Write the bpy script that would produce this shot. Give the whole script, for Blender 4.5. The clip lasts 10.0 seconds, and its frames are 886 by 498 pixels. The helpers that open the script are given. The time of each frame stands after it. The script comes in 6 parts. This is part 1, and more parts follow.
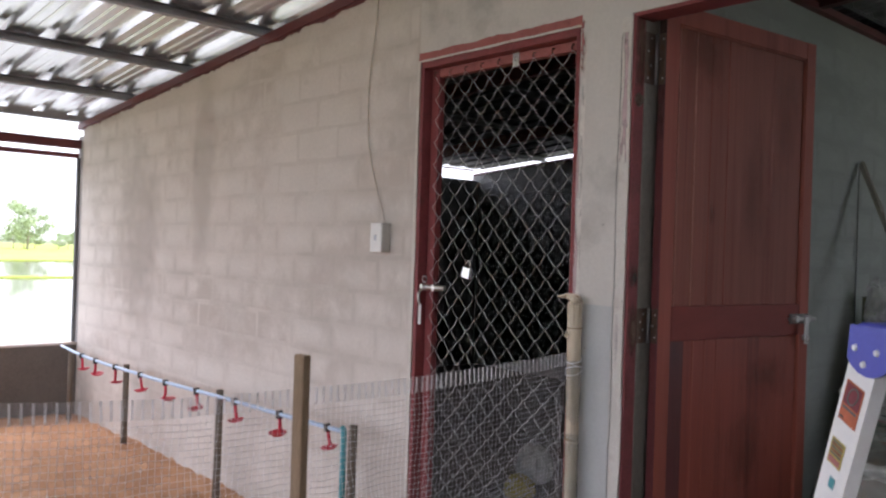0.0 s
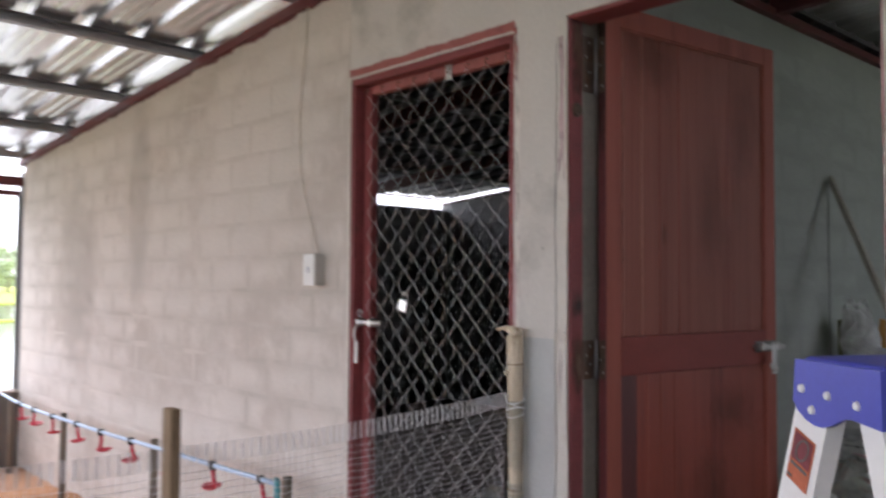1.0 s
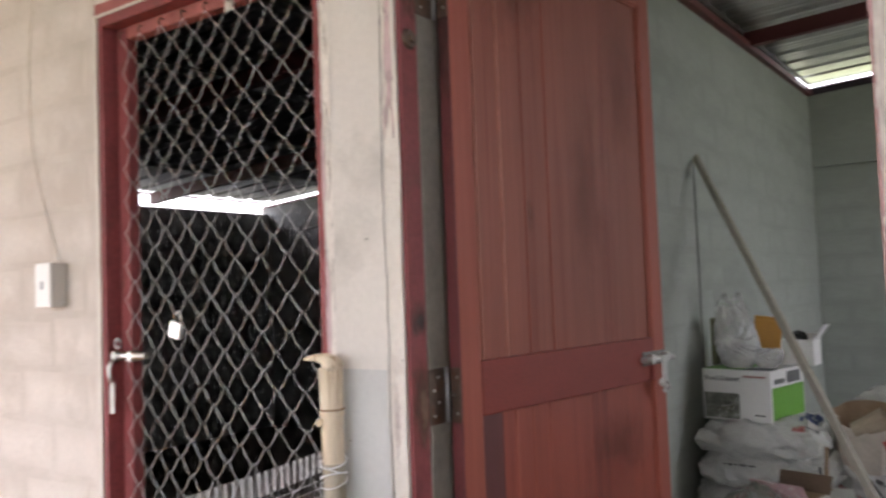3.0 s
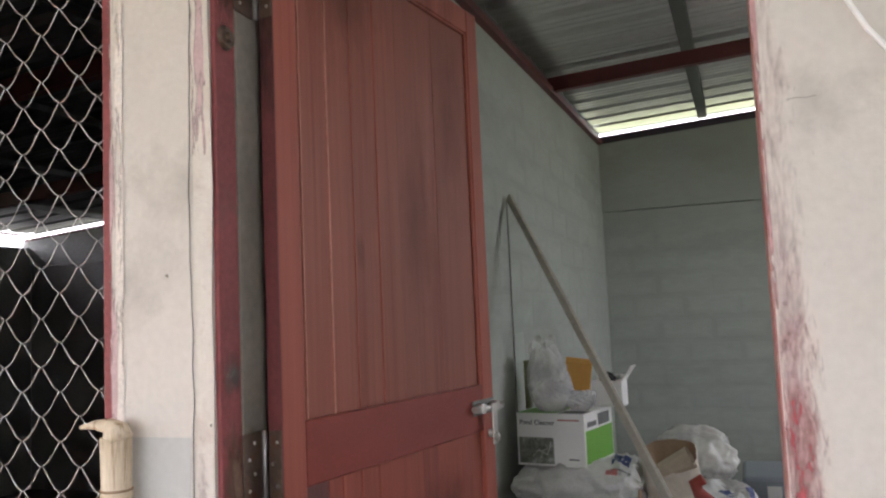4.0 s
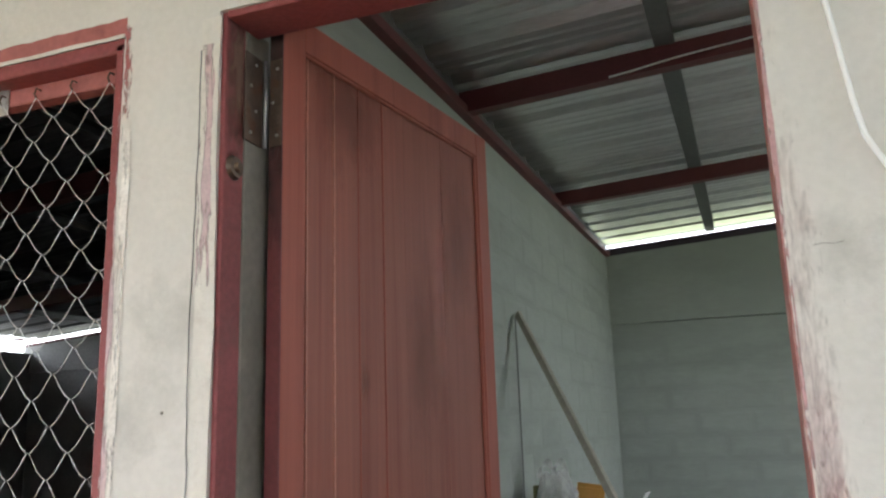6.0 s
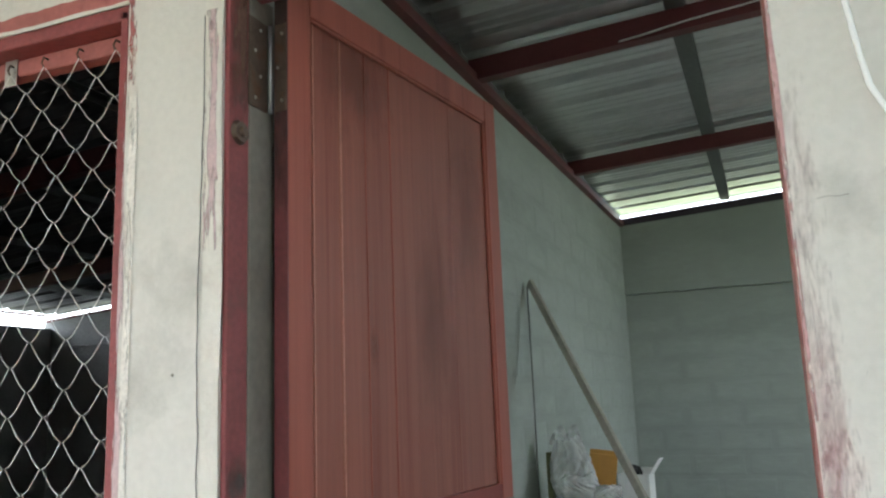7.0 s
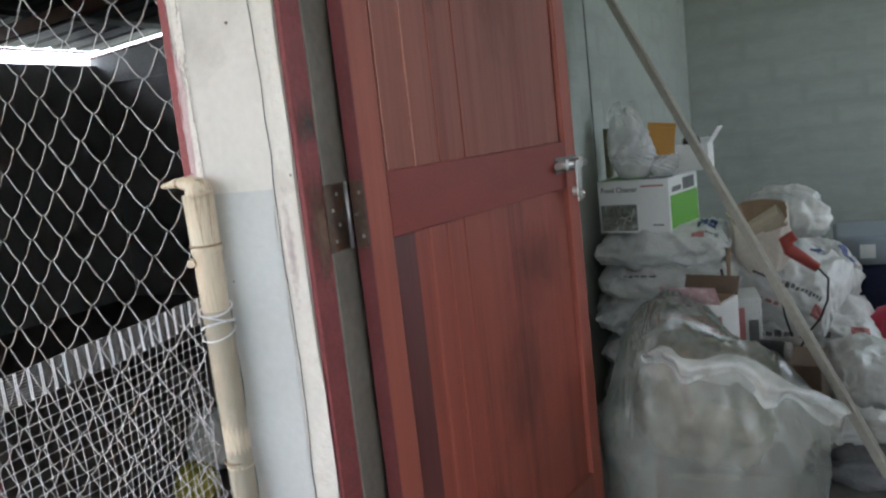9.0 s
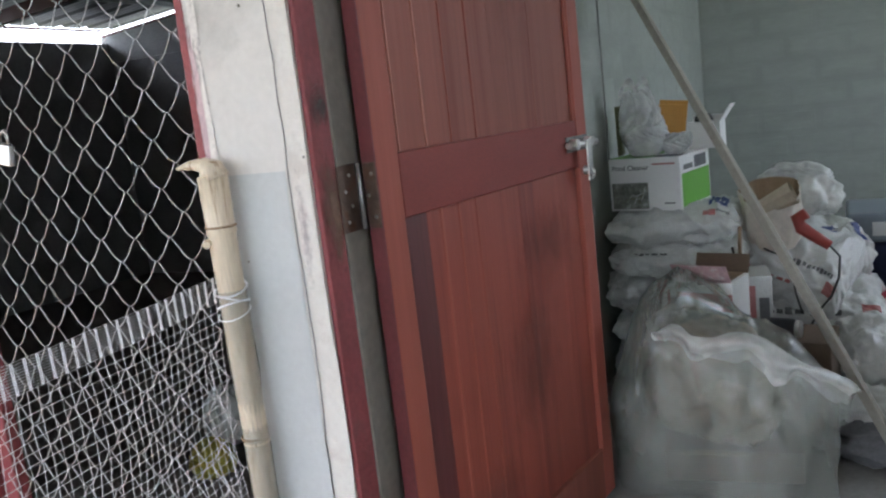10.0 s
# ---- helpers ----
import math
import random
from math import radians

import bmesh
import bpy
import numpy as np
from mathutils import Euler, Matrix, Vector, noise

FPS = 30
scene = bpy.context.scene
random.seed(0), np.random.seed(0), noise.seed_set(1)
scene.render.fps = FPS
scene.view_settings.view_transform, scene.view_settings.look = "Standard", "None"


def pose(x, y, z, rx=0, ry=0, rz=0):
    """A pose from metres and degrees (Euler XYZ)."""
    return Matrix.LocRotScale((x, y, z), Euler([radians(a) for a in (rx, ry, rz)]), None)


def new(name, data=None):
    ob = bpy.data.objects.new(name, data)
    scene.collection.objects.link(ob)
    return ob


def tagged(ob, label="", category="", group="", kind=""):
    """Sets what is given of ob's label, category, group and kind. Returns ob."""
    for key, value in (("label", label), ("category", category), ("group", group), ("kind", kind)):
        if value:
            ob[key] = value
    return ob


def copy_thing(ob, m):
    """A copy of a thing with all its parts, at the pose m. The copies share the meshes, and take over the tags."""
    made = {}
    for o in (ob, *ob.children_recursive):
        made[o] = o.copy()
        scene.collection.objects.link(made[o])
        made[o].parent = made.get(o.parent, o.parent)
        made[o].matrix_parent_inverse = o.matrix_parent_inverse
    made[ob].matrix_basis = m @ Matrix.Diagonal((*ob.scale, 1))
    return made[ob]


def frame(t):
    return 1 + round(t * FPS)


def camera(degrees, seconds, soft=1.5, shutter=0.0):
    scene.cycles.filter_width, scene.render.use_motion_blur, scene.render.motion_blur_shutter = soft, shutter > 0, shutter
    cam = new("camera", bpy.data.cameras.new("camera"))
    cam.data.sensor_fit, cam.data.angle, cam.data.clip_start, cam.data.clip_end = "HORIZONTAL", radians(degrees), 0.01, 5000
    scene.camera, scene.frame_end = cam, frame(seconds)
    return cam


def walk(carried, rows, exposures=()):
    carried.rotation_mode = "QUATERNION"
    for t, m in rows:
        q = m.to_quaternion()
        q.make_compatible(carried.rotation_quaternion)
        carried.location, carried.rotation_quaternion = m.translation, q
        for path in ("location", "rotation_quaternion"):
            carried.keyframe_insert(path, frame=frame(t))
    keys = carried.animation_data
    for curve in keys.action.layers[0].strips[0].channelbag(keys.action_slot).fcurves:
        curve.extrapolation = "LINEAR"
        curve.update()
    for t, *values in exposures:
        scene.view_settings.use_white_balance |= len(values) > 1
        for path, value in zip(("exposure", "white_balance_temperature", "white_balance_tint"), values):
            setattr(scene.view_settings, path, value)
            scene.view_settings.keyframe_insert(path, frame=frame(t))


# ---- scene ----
cam = camera(57.1, 10.0, soft=2.25, shutter=0.38)
METRES, EYE, TILT, LEAN, TURN = 1.729, 1.2, 0.0, 0.0, 47.4
ROWS = [
    (0, 0, 0, 0, -0, 0.03, -1.84),
    (0.3, 0.041, 0.041, 0.013, 1.2, 1.3, -1.1),
    (0.5, 0.0674, 0.0684, 0.0161, 2.14, 2.73, -0.99),
    (0.8, 0.101, 0.113, 0.004, 1.35, 3.3, -0.7),
    (1, 0.1119, 0.1569, -0.0019, -0.89, 2.32, -0.33),
    (1.2, 0.11, 0.219, -0.001, -4.8, 1.16, 0.12),
    (1.5, 0.0945, 0.3159, 0.0016, -9.5, 1.53, 0.36),
    (1.8, 0.084, 0.379, 0.001, -12, 1.9, 0.7),
    (2, 0.0909, 0.4145, -0.0011, -11.86, 1.81, 0.74),
    (2.2, 0.114, 0.455, -0.005, -10.6, 1.4, 0.9),
    (2.5, 0.1563, 0.518, -0.0089, -11.21, 1.91, 1.13),
    (2.8, 0.179, 0.567, -0.007, -11, 3, 1.5),
    (3, 0.1849, 0.595, -0.0055, -12.39, 2.81, 2.1),
    (3.1, 0.186, 0.609, -0.005, -15.5, 3.1, 2.25),
    (3.2, 0.188, 0.634, -0.004, -19.34, 3.53, 2.25),
    (4.3, 0.176, 0.748, 0.008, -27.41, 5.49, 2.36),
    (4.5, 0.1741, 0.7532, 0.0137, -26.4, 6.75, 2.51),
    (4.8, 0.173, 0.754, 0.025, -26.9, 8.6, 1.8),
    (5, 0.1734, 0.7541, 0.032, -26.81, 10.19, 1.5),
    (5.5, 0.1811, 0.7592, 0.0393, -26.4, 12.11, 1.55),
    (5.7, 0.185, 0.761, 0.039, -27.0, 12.56, 1.67),
    (6.8, 0.198, 0.758, 0.029, -26.04, 10.69, 2.3),
    (7, 0.1987, 0.7578, 0.0248, -25.71, 10.54, 2.16),
    (7.3, 0.199, 0.759, 0.017, -25.8, 9.8, 2.3),
    (7.5, 0.1978, 0.7611, 0.0083, -25.13, 8.57, 2.45),
    (7.8, 0.194, 0.765, -0.012, -24.8, 4.2, 3),
    (8, 0.1914, 0.7681, -0.0295, -24.37, 0.51, 3.48),
    (8.2, 0.189, 0.772, -0.048, -24.3, -2, 4.2),
    (8.5, 0.186, 0.7788, -0.0626, -23.74, -5.99, 5.23),
    (8.8, 0.186, 0.783, -0.062, -22.7, -6.92, 6.12),
    (9, 0.1867, 0.7849, -0.0619, -22.41, -8.26, 6.27),
    (9.5, 0.1894, 0.7863, -0.0588, -22.71, -9.56, 6.74),
    (10, 0.1838, 0.777, -0.0568, -21.64, -9.82, 6.5),
]
EXPOSURES = [(0.0, 1.34, 6100, 18), (1.0, 1.52, 6150, 18), (1.5, 1.80, 6250, 18), (2.0, 2.3, 6350, 18), (2.5, 2.4, 6400, 18), (3.0, 2.38, 6500, 18), (4.5, 2.46, 6480, 16), (5.5, 2.46, 6350, 12), (7.0, 2.52, 5980, 2), (7.5, 2.52, 5980, 2), (8.5, 2.48, 5950, 5), (10.0, 2.44, 5820, 10)]
walk(cam, [(t, pose(0, 0, EYE, TILT, LEAN, TURN) @ pose(METRES * x, METRES * y, METRES * z, 90 + pitch, roll, yaw)) for t, x, y, z, yaw, pitch, roll in ROWS], EXPOSURES)

# ---- light: overcast sky and a weak wide sun ----
world = bpy.data.worlds.new("sky")
scene.world = world
world.use_nodes = True
wn = world.node_tree.nodes
sky = wn.new("ShaderNodeTexSky")
sky.sky_type = "NISHITA"
sky.sun_disc = False
sky.sun_elevation, sky.sun_rotation = radians(58), radians(250)
sky.air_density, sky.dust_density, sky.ozone_density = 1.0, 6.0, 1.0
soft_white = wn.new("ShaderNodeMix")
soft_white.data_type = "RGBA"
soft_white.inputs[0].default_value = 0.75
soft_white.inputs[7].default_value = (9.0, 9.2, 9.6, 1)
world.node_tree.links.new(sky.outputs[0], soft_white.inputs[6])
world.node_tree.links.new(soft_white.outputs[2], wn["Background"].inputs[0])
wn["Background"].inputs[1].default_value = 0.15

sun_data = bpy.data.lights.new("sun", "SUN")
sun_data.energy, sun_data.angle, sun_data.color = 0.8, radians(12), (1.0, 0.96, 0.9)
sun = new("sun", sun_data)
sun.matrix_world = pose(0, 0, 10, 32, 0, 110)

# ---- materials ----


def material(name, colour, rough=0.7, metal=0.0, vary=0.12, scale=8.0, fine=90.0, bump=0.15, stain=None, stain_amount=0.0, stain_scale=2.0, stretch=(1, 1, 1), per_piece=0.0, alpha=None, spec=0.5):
    m = bpy.data.materials.new(name)
    m.use_nodes = True
    n, l = m.node_tree.nodes, m.node_tree.links
    b = n["Principled BSDF"]
    b.inputs["Roughness"].default_value = rough
    b.inputs["Metallic"].default_value = metal
    b.inputs["Specular IOR Level"].default_value = spec
    tc = n.new("ShaderNodeTexCoord")
    mp = n.new("ShaderNodeMapping")
    mp.inputs["Scale"].default_value = stretch
    if per_piece:
        whole = n.new("ShaderNodeObjectInfo")
        shift = n.new("ShaderNodeVectorMath")
        l.new(tc.outputs["Object"], shift.inputs[0])
        l.new(whole.outputs["Location"], shift.inputs[1])
        l.new(shift.outputs[0], mp.inputs[0])
    else:
        l.new(tc.outputs["Object"], mp.inputs[0])
    big = n.new("ShaderNodeTexNoise")
    big.inputs["Scale"].default_value, big.inputs["Detail"].default_value = scale, 5
    small = n.new("ShaderNodeTexNoise")
    small.inputs["Scale"].default_value, small.inputs["Detail"].default_value = fine, 4
    l.new(mp.outputs[0], big.inputs[0])
    l.new(mp.outputs[0], small.inputs[0])
    add = n.new("ShaderNodeMath")
    add.operation = "ADD"
    l.new(big.outputs[0], add.inputs[0])
    l.new(small.outputs[0], add.inputs[1])
    ramp = n.new("ShaderNodeMapRange")
    ramp.inputs[1].default_value, ramp.inputs[2].default_value = 0.65, 1.35
    ramp.inputs[3].default_value, ramp.inputs[4].default_value = 1 - vary, 1 + vary
    l.new(add.outputs[0], ramp.inputs[0])
    level = ramp.outputs[0]
    if per_piece:
        info = n.new("ShaderNodeObjectInfo")
        pr = n.new("ShaderNodeMapRange")
        pr.inputs[3].default_value, pr.inputs[4].default_value = 1 - per_piece, 1 + per_piece
        l.new(info.outputs["Random"], pr.inputs[0])
        mul = n.new("ShaderNodeMath")
        mul.operation = "MULTIPLY"
        l.new(level, mul.inputs[0])
        l.new(pr.outputs[0], mul.inputs[1])
        level = mul.outputs[0]
    tint = n.new("ShaderNodeVectorMath")
    tint.operation = "SCALE"
    tint.inputs[0].default_value = colour
    l.new(level, tint.inputs["Scale"])
    out = tint.outputs[0]
    if stain is not None:
        blot = n.new("ShaderNodeTexNoise")
        blot.inputs["Scale"].default_value, blot.inputs["Detail"].default_value = stain_scale, 8
        blot.inputs["Roughness"].default_value = 0.65
        l.new(mp.outputs[0], blot.inputs[0])
        cut = n.new("ShaderNodeMapRange")
        cut.inputs[1].default_value, cut.inputs[2].default_value = 0.62 - 0.25 * stain_amount, 0.72 - 0.2 * stain_amount
        l.new(blot.outputs[0], cut.inputs[0])
        mix = n.new("ShaderNodeMix")
        mix.data_type = "RGBA"
        l.new(cut.outputs[0], mix.inputs[0])
        l.new(out, mix.inputs[6])
        mix.inputs[7].default_value = (*stain, 1)
        out = mix.outputs[2]
    l.new(out, b.inputs["Base Color"])
    if bump:
        bp = n.new("ShaderNodeBump")
        bp.inputs["Strength"].default_value, bp.inputs["Distance"].default_value = bump, 0.01
        l.new(add.outputs[0], bp.inputs["Height"])
        l.new(bp.outputs[0], b.inputs["Normal"])
    if alpha is not None:
        b.inputs["Alpha"].default_value = alpha
    return m


RENDER = material("grey_render", (0.67, 0.625, 0.575), 0.9, vary=0.07, scale=3.0, fine=60, bump=0.25, stain=(0.54, 0.49, 0.44), stain_amount=0.45, stain_scale=1.7, per_piece=0.015)
JOINT = material("mortar_joint", (0.615, 0.57, 0.52), 0.95, vary=0.08, scale=6, fine=80, bump=0.3, stain=(0.53, 0.49, 0.44), stain_amount=0.45, stain_scale=1.6)
PALE = material("pale_render", (0.64, 0.61, 0.568), 0.85, vary=0.06, scale=5, fine=70, bump=0.15, stain=(0.50, 0.48, 0.445), stain_amount=0.25, stain_scale=3)
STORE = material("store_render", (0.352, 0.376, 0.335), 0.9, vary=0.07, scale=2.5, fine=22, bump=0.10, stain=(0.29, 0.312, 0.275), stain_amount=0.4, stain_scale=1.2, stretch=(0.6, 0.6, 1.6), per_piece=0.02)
RED = material("red_oxide_paint", (0.235, 0.052, 0.055), 0.6, vary=0.22, scale=10, fine=90, bump=0.15, stain=(0.17, 0.055, 0.05), stain_amount=0.18, stain_scale=6)
PINKRED = material("faded_red_paint", (0.36, 0.115, 0.105), 0.6, vary=0.18, scale=10, fine=90, bump=0.15, stain=(0.24, 0.07, 0.07), stain_amount=0.25, stain_scale=7)
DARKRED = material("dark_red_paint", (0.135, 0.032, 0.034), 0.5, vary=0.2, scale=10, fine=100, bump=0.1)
WOOD = material("red_stained_wood", (0.285, 0.088, 0.060), 0.55, vary=0.13, spec=0.35, scale=1.6, fine=7, bump=0.06, stretch=(14, 14, 0.35), per_piece=0.05, stain=(0.235, 0.062, 0.042), stain_amount=0.30, stain_scale=1.0)
WOODLOW = material("deep_red_stained_wood", (0.310, 0.068, 0.044), 0.45, vary=0.16, spec=0.4, scale=1.6, fine=7, bump=0.06, stretch=(16, 16, 0.35), per_piece=0.09, stain=(0.20, 0.042, 0.030), stain_amount=0.35, stain_scale=1.0)
WOODMID = material("smooth_red_stained_wood", (0.250, 0.047, 0.036), 0.5, vary=0.12, spec=0.3, scale=3.0, fine=40, bump=0.03, stretch=(2, 2, 5), stain=(0.19, 0.04, 0.03), stain_amount=0.25, stain_scale=2.0)
WOODRAIL = material("paler_stained_wood", (0.345, 0.092, 0.063), 0.55, spec=0.35, vary=0.12, scale=2.0, fine=9, bump=0.05, stretch=(12, 12, 0.4), per_piece=0.06, stain=(0.25, 0.062, 0.042), stain_amount=0.25, stain_scale=0.8)
# pale colour stands for the thin highlights along the board joints
GLINTBEAD = material("highlight_bead", (0.50, 0.20, 0.145), 0.5, vary=0.2, scale=3.0, fine=30, bump=0.03, stretch=(2, 2, 3))
DARKBOARD = material("purple_brown_board", (0.120, 0.030, 0.029), 0.42, vary=0.2, scale=2.6, fine=12, bump=0.06, stretch=(9, 9, 0.6))
STEEL = material("galvanised_sheet", (0.92, 0.92, 0.93), 0.22, 1.0, vary=0.12, scale=2.5, fine=40, bump=0.06, stretch=(0.5, 4, 1))
STORESTEEL = material("dull_galvanised_sheet", (0.70, 0.70, 0.69), 0.32, 0.8, vary=0.16, scale=2.5, fine=40, bump=0.06, stretch=(0.5, 4, 1))
# same steel as STEEL, darkened and roughened so the coop ceiling stays in shade
SHADEDSTEEL = material("shaded_galvanised_sheet", (0.13, 0.13, 0.135), 0.5, 0.4, vary=0.2, scale=2.5, fine=40, bump=0.05, stretch=(0.5, 4, 1))
PURLIN = material("galvanised_purlin", (0.38, 0.38, 0.39), 0.48, 0.8, vary=0.15, scale=5, fine=60, bump=0.05)
# darker copy of PURLIN; in the coop it holds the indoor shade
DARKPURLIN = material("dark_grey_purlin", (0.17, 0.175, 0.17), 0.6, 0.5, vary=0.15, scale=5, fine=60, bump=0.05)
PLATE = material("blackish_plate_paint", (0.045, 0.030, 0.045), 0.6, vary=0.2, scale=6, fine=60, bump=0.1)
CHROME = material("worn_steel", (0.55, 0.54, 0.52), 0.35, 1.0, vary=0.2, scale=30, fine=200, bump=0.05, stain=(0.18, 0.10, 0.06), stain_amount=0.1, stain_scale=25)
DULLSTEEL = material("dull_steel", (0.20, 0.195, 0.185), 0.5, 0.9, vary=0.25, scale=30, fine=200, bump=0.05, stain=(0.16, 0.09, 0.06), stain_amount=0.12, stain_scale=25)
WIRE = material("galvanised_wire", (0.60, 0.60, 0.60), 0.45, 0.6, vary=0.15, scale=30, fine=200, bump=0.0)
NET = bpy.data.materials.new("white_net_thread")
NET.use_nodes = True
nn, nl = NET.node_tree.nodes, NET.node_tree.links
net_face, net_through, net_mix = nn.new("ShaderNodeBsdfDiffuse"), nn.new("ShaderNodeBsdfTranslucent"), nn.new("ShaderNodeMixShader")
net_face.inputs[0].default_value = net_through.inputs[0].default_value = (0.95, 0.95, 0.97, 1)
nl.new(net_face.outputs[0], net_mix.inputs[1])
nl.new(net_through.outputs[0], net_mix.inputs[2])
nl.new(net_mix.outputs[0], nn["Material Output"].inputs[0])
HINGESTEEL = material("rusty_hinge_steel", (0.125, 0.088, 0.068), 0.45, 0.7, vary=0.3, scale=30, fine=200, bump=0.1, stain=(0.14, 0.07, 0.04), stain_amount=0.3, stain_scale=25)
BAMBOO = material("dry_bamboo", (0.66, 0.56, 0.42), 0.45, vary=0.14, scale=4, fine=30, bump=0.1, stretch=(12, 12, 1), stain=(0.30, 0.18, 0.09), stain_amount=0.15, stain_scale=5)
GREYWOOD = material("weathered_timber", (0.27, 0.185, 0.115), 0.85, vary=0.3, scale=4, fine=40, bump=0.3, stretch=(10, 10, 1))
STAKE = material("grey_stake", (0.17, 0.14, 0.11), 0.9, vary=0.3, scale=6, fine=60, bump=0.3, stretch=(6, 6, 1))
SAND = material("rice_husk_litter", (0.58, 0.33, 0.19), 0.95, vary=0.22, scale=5, fine=130, bump=0.6, stain=(0.40, 0.21, 0.11), stain_amount=0.25, stain_scale=4)
CONCRETE = material("concrete_floor", (0.30, 0.29, 0.27), 0.85, vary=0.15, scale=3, fine=60, bump=0.2)
PINKCARD = material("pink_printed_card", (0.50, 0.33, 0.33), 0.6, vary=0.25, scale=30, fine=90, bump=0.0, stain=(0.66, 0.64, 0.62), stain_amount=0.3, stain_scale=20)
LADDERWHITE = material("white_ladder_paint", (0.90, 0.90, 0.90), 0.4, vary=0.04, scale=10, fine=60, bump=0.0)
WHITE = material("white_plastic", (0.78, 0.78, 0.76), 0.4, vary=0.03, scale=10, fine=60, bump=0.0)
BLUE = material("blue_plastic", (0.075, 0.09, 0.52), 0.4, vary=0.06, scale=10, fine=120, bump=0.05)
REDPL = material("red_plastic", (0.55, 0.02, 0.05), 0.35, vary=0.08, scale=20, fine=90, bump=0.0)
PIPEBLUE = material("pale_blue_pvc", (0.50, 0.66, 0.86), 0.35, vary=0.05, scale=10, fine=60, bump=0.0)
TEAL = material("teal_pvc", (0.10, 0.38, 0.44), 0.4, vary=0.08, scale=10, fine=60, bump=0.0)
BLACK = material("black_plastic", (0.02, 0.02, 0.022), 0.45, vary=0.1, scale=20, fine=80, bump=0.0)
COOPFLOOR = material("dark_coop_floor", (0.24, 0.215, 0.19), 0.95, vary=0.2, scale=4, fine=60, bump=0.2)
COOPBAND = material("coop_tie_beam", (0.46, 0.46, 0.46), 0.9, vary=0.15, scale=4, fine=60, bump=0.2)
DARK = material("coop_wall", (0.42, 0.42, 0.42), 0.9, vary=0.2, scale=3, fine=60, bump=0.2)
GRASS = material("wet_grass", (0.17, 0.19, 0.10), 0.9, vary=0.35, scale=0.15, fine=2.0, bump=0.3)
FIELD = material("bright_grass", (0.34, 0.40, 0.07), 0.9, vary=0.3, scale=0.12, fine=1.5, bump=0.2)
LEAVES = material("leaves", (0.42, 0.50, 0.32), 0.7, vary=0.4, scale=1.5, fine=12, bump=0.2)
BARK = material("bark", (0.30, 0.27, 0.22), 0.9, vary=0.3, scale=4, fine=30, bump=0.4)
WATER = material("paddy_water", (0.20, 0.20, 0.17), 0.06, vary=0.05, scale=0.5, fine=6, bump=0.02)

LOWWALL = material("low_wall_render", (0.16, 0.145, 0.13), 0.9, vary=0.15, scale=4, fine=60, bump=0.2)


def damp_joints(m, colour, half, reach, amount):
    """Block faces whose plaster stays darker in an uneven band along the joints."""
    n, l = m.node_tree.nodes, m.node_tree.links
    tc, split = n.new("ShaderNodeTexCoord"), n.new("ShaderNodeSeparateXYZ")
    l.new(tc.outputs["Object"], split.inputs[0])
    edge = None
    for axis, h in ((0, half[0]), (2, half[1])):
        size, near = n.new("ShaderNodeMath"), n.new("ShaderNodeMapRange")
        size.operation = "ABSOLUTE"
        near.interpolation_type = "SMOOTHSTEP"
        near.inputs[1].default_value, near.inputs[2].default_value = h - reach, h
        l.new(split.outputs[axis], size.inputs[0])
        l.new(size.outputs[0], near.inputs[0])
        if edge is None:
            edge = near.outputs[0]
        else:
            most = n.new("ShaderNodeMath")
            most.operation = "MAXIMUM"
            l.new(edge, most.inputs[0])
            l.new(near.outputs[0], most.inputs[1])
            edge = most.outputs[0]
    where, shift, patch, part_of = n.new("ShaderNodeObjectInfo"), n.new("ShaderNodeVectorMath"), n.new("ShaderNodeTexNoise"), n.new("ShaderNodeMapRange")
    l.new(tc.outputs["Object"], shift.inputs[0])
    l.new(where.outputs["Location"], shift.inputs[1])
    l.new(shift.outputs[0], patch.inputs[0])
    patch.inputs["Scale"].default_value, patch.inputs["Detail"].default_value = 1.6, 4
    part_of.inputs[1].default_value, part_of.inputs[2].default_value, part_of.inputs[4].default_value = 0.36, 0.68, amount
    l.new(patch.outputs[0], part_of.inputs[0])
    mul, mix = n.new("ShaderNodeMath"), n.new("ShaderNodeMix")
    mul.operation = "MULTIPLY"
    l.new(edge, mul.inputs[0])
    l.new(part_of.outputs[0], mul.inputs[1])
    mix.data_type = "RGBA"
    mix.inputs[7].default_value = (*colour, 1)
    base = n["Principled BSDF"].inputs["Base Color"]
    l.new(base.links[0].from_socket, mix.inputs[6])
    l.new(mul.outputs[0], mix.inputs[0])
    l.new(mix.outputs[2], base)


damp_joints(RENDER, (0.545, 0.50, 0.45), (0.1725, 0.077), 0.070, 0.75)
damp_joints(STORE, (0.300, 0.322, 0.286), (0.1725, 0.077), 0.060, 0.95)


def worn_paint(name, colour, cut, stretch):
    """Paint that has peeled away in flecks along the grain."""
    m = material(name, colour, 0.7, vary=0.2, scale=14, fine=140, bump=0.1)
    n, l = m.node_tree.nodes, m.node_tree.links
    tc, mp = n.new("ShaderNodeTexCoord"), n.new("ShaderNodeMapping")
    mp.inputs["Scale"].default_value = stretch
    no = n.new("ShaderNodeTexNoise")
    no.inputs["Scale"].default_value, no.inputs["Detail"].default_value, no.inputs["Roughness"].default_value = 14, 7, 0.7
    mr = n.new("ShaderNodeMapRange")
    mr.inputs[1].default_value, mr.inputs[2].default_value = cut, cut + 0.06
    l.new(tc.outputs["Object"], mp.inputs[0])
    l.new(mp.outputs[0], no.inputs[0])
    l.new(no.outputs[0], mr.inputs[0])
    l.new(mr.outputs[0], n["Principled BSDF"].inputs["Alpha"])
    return m


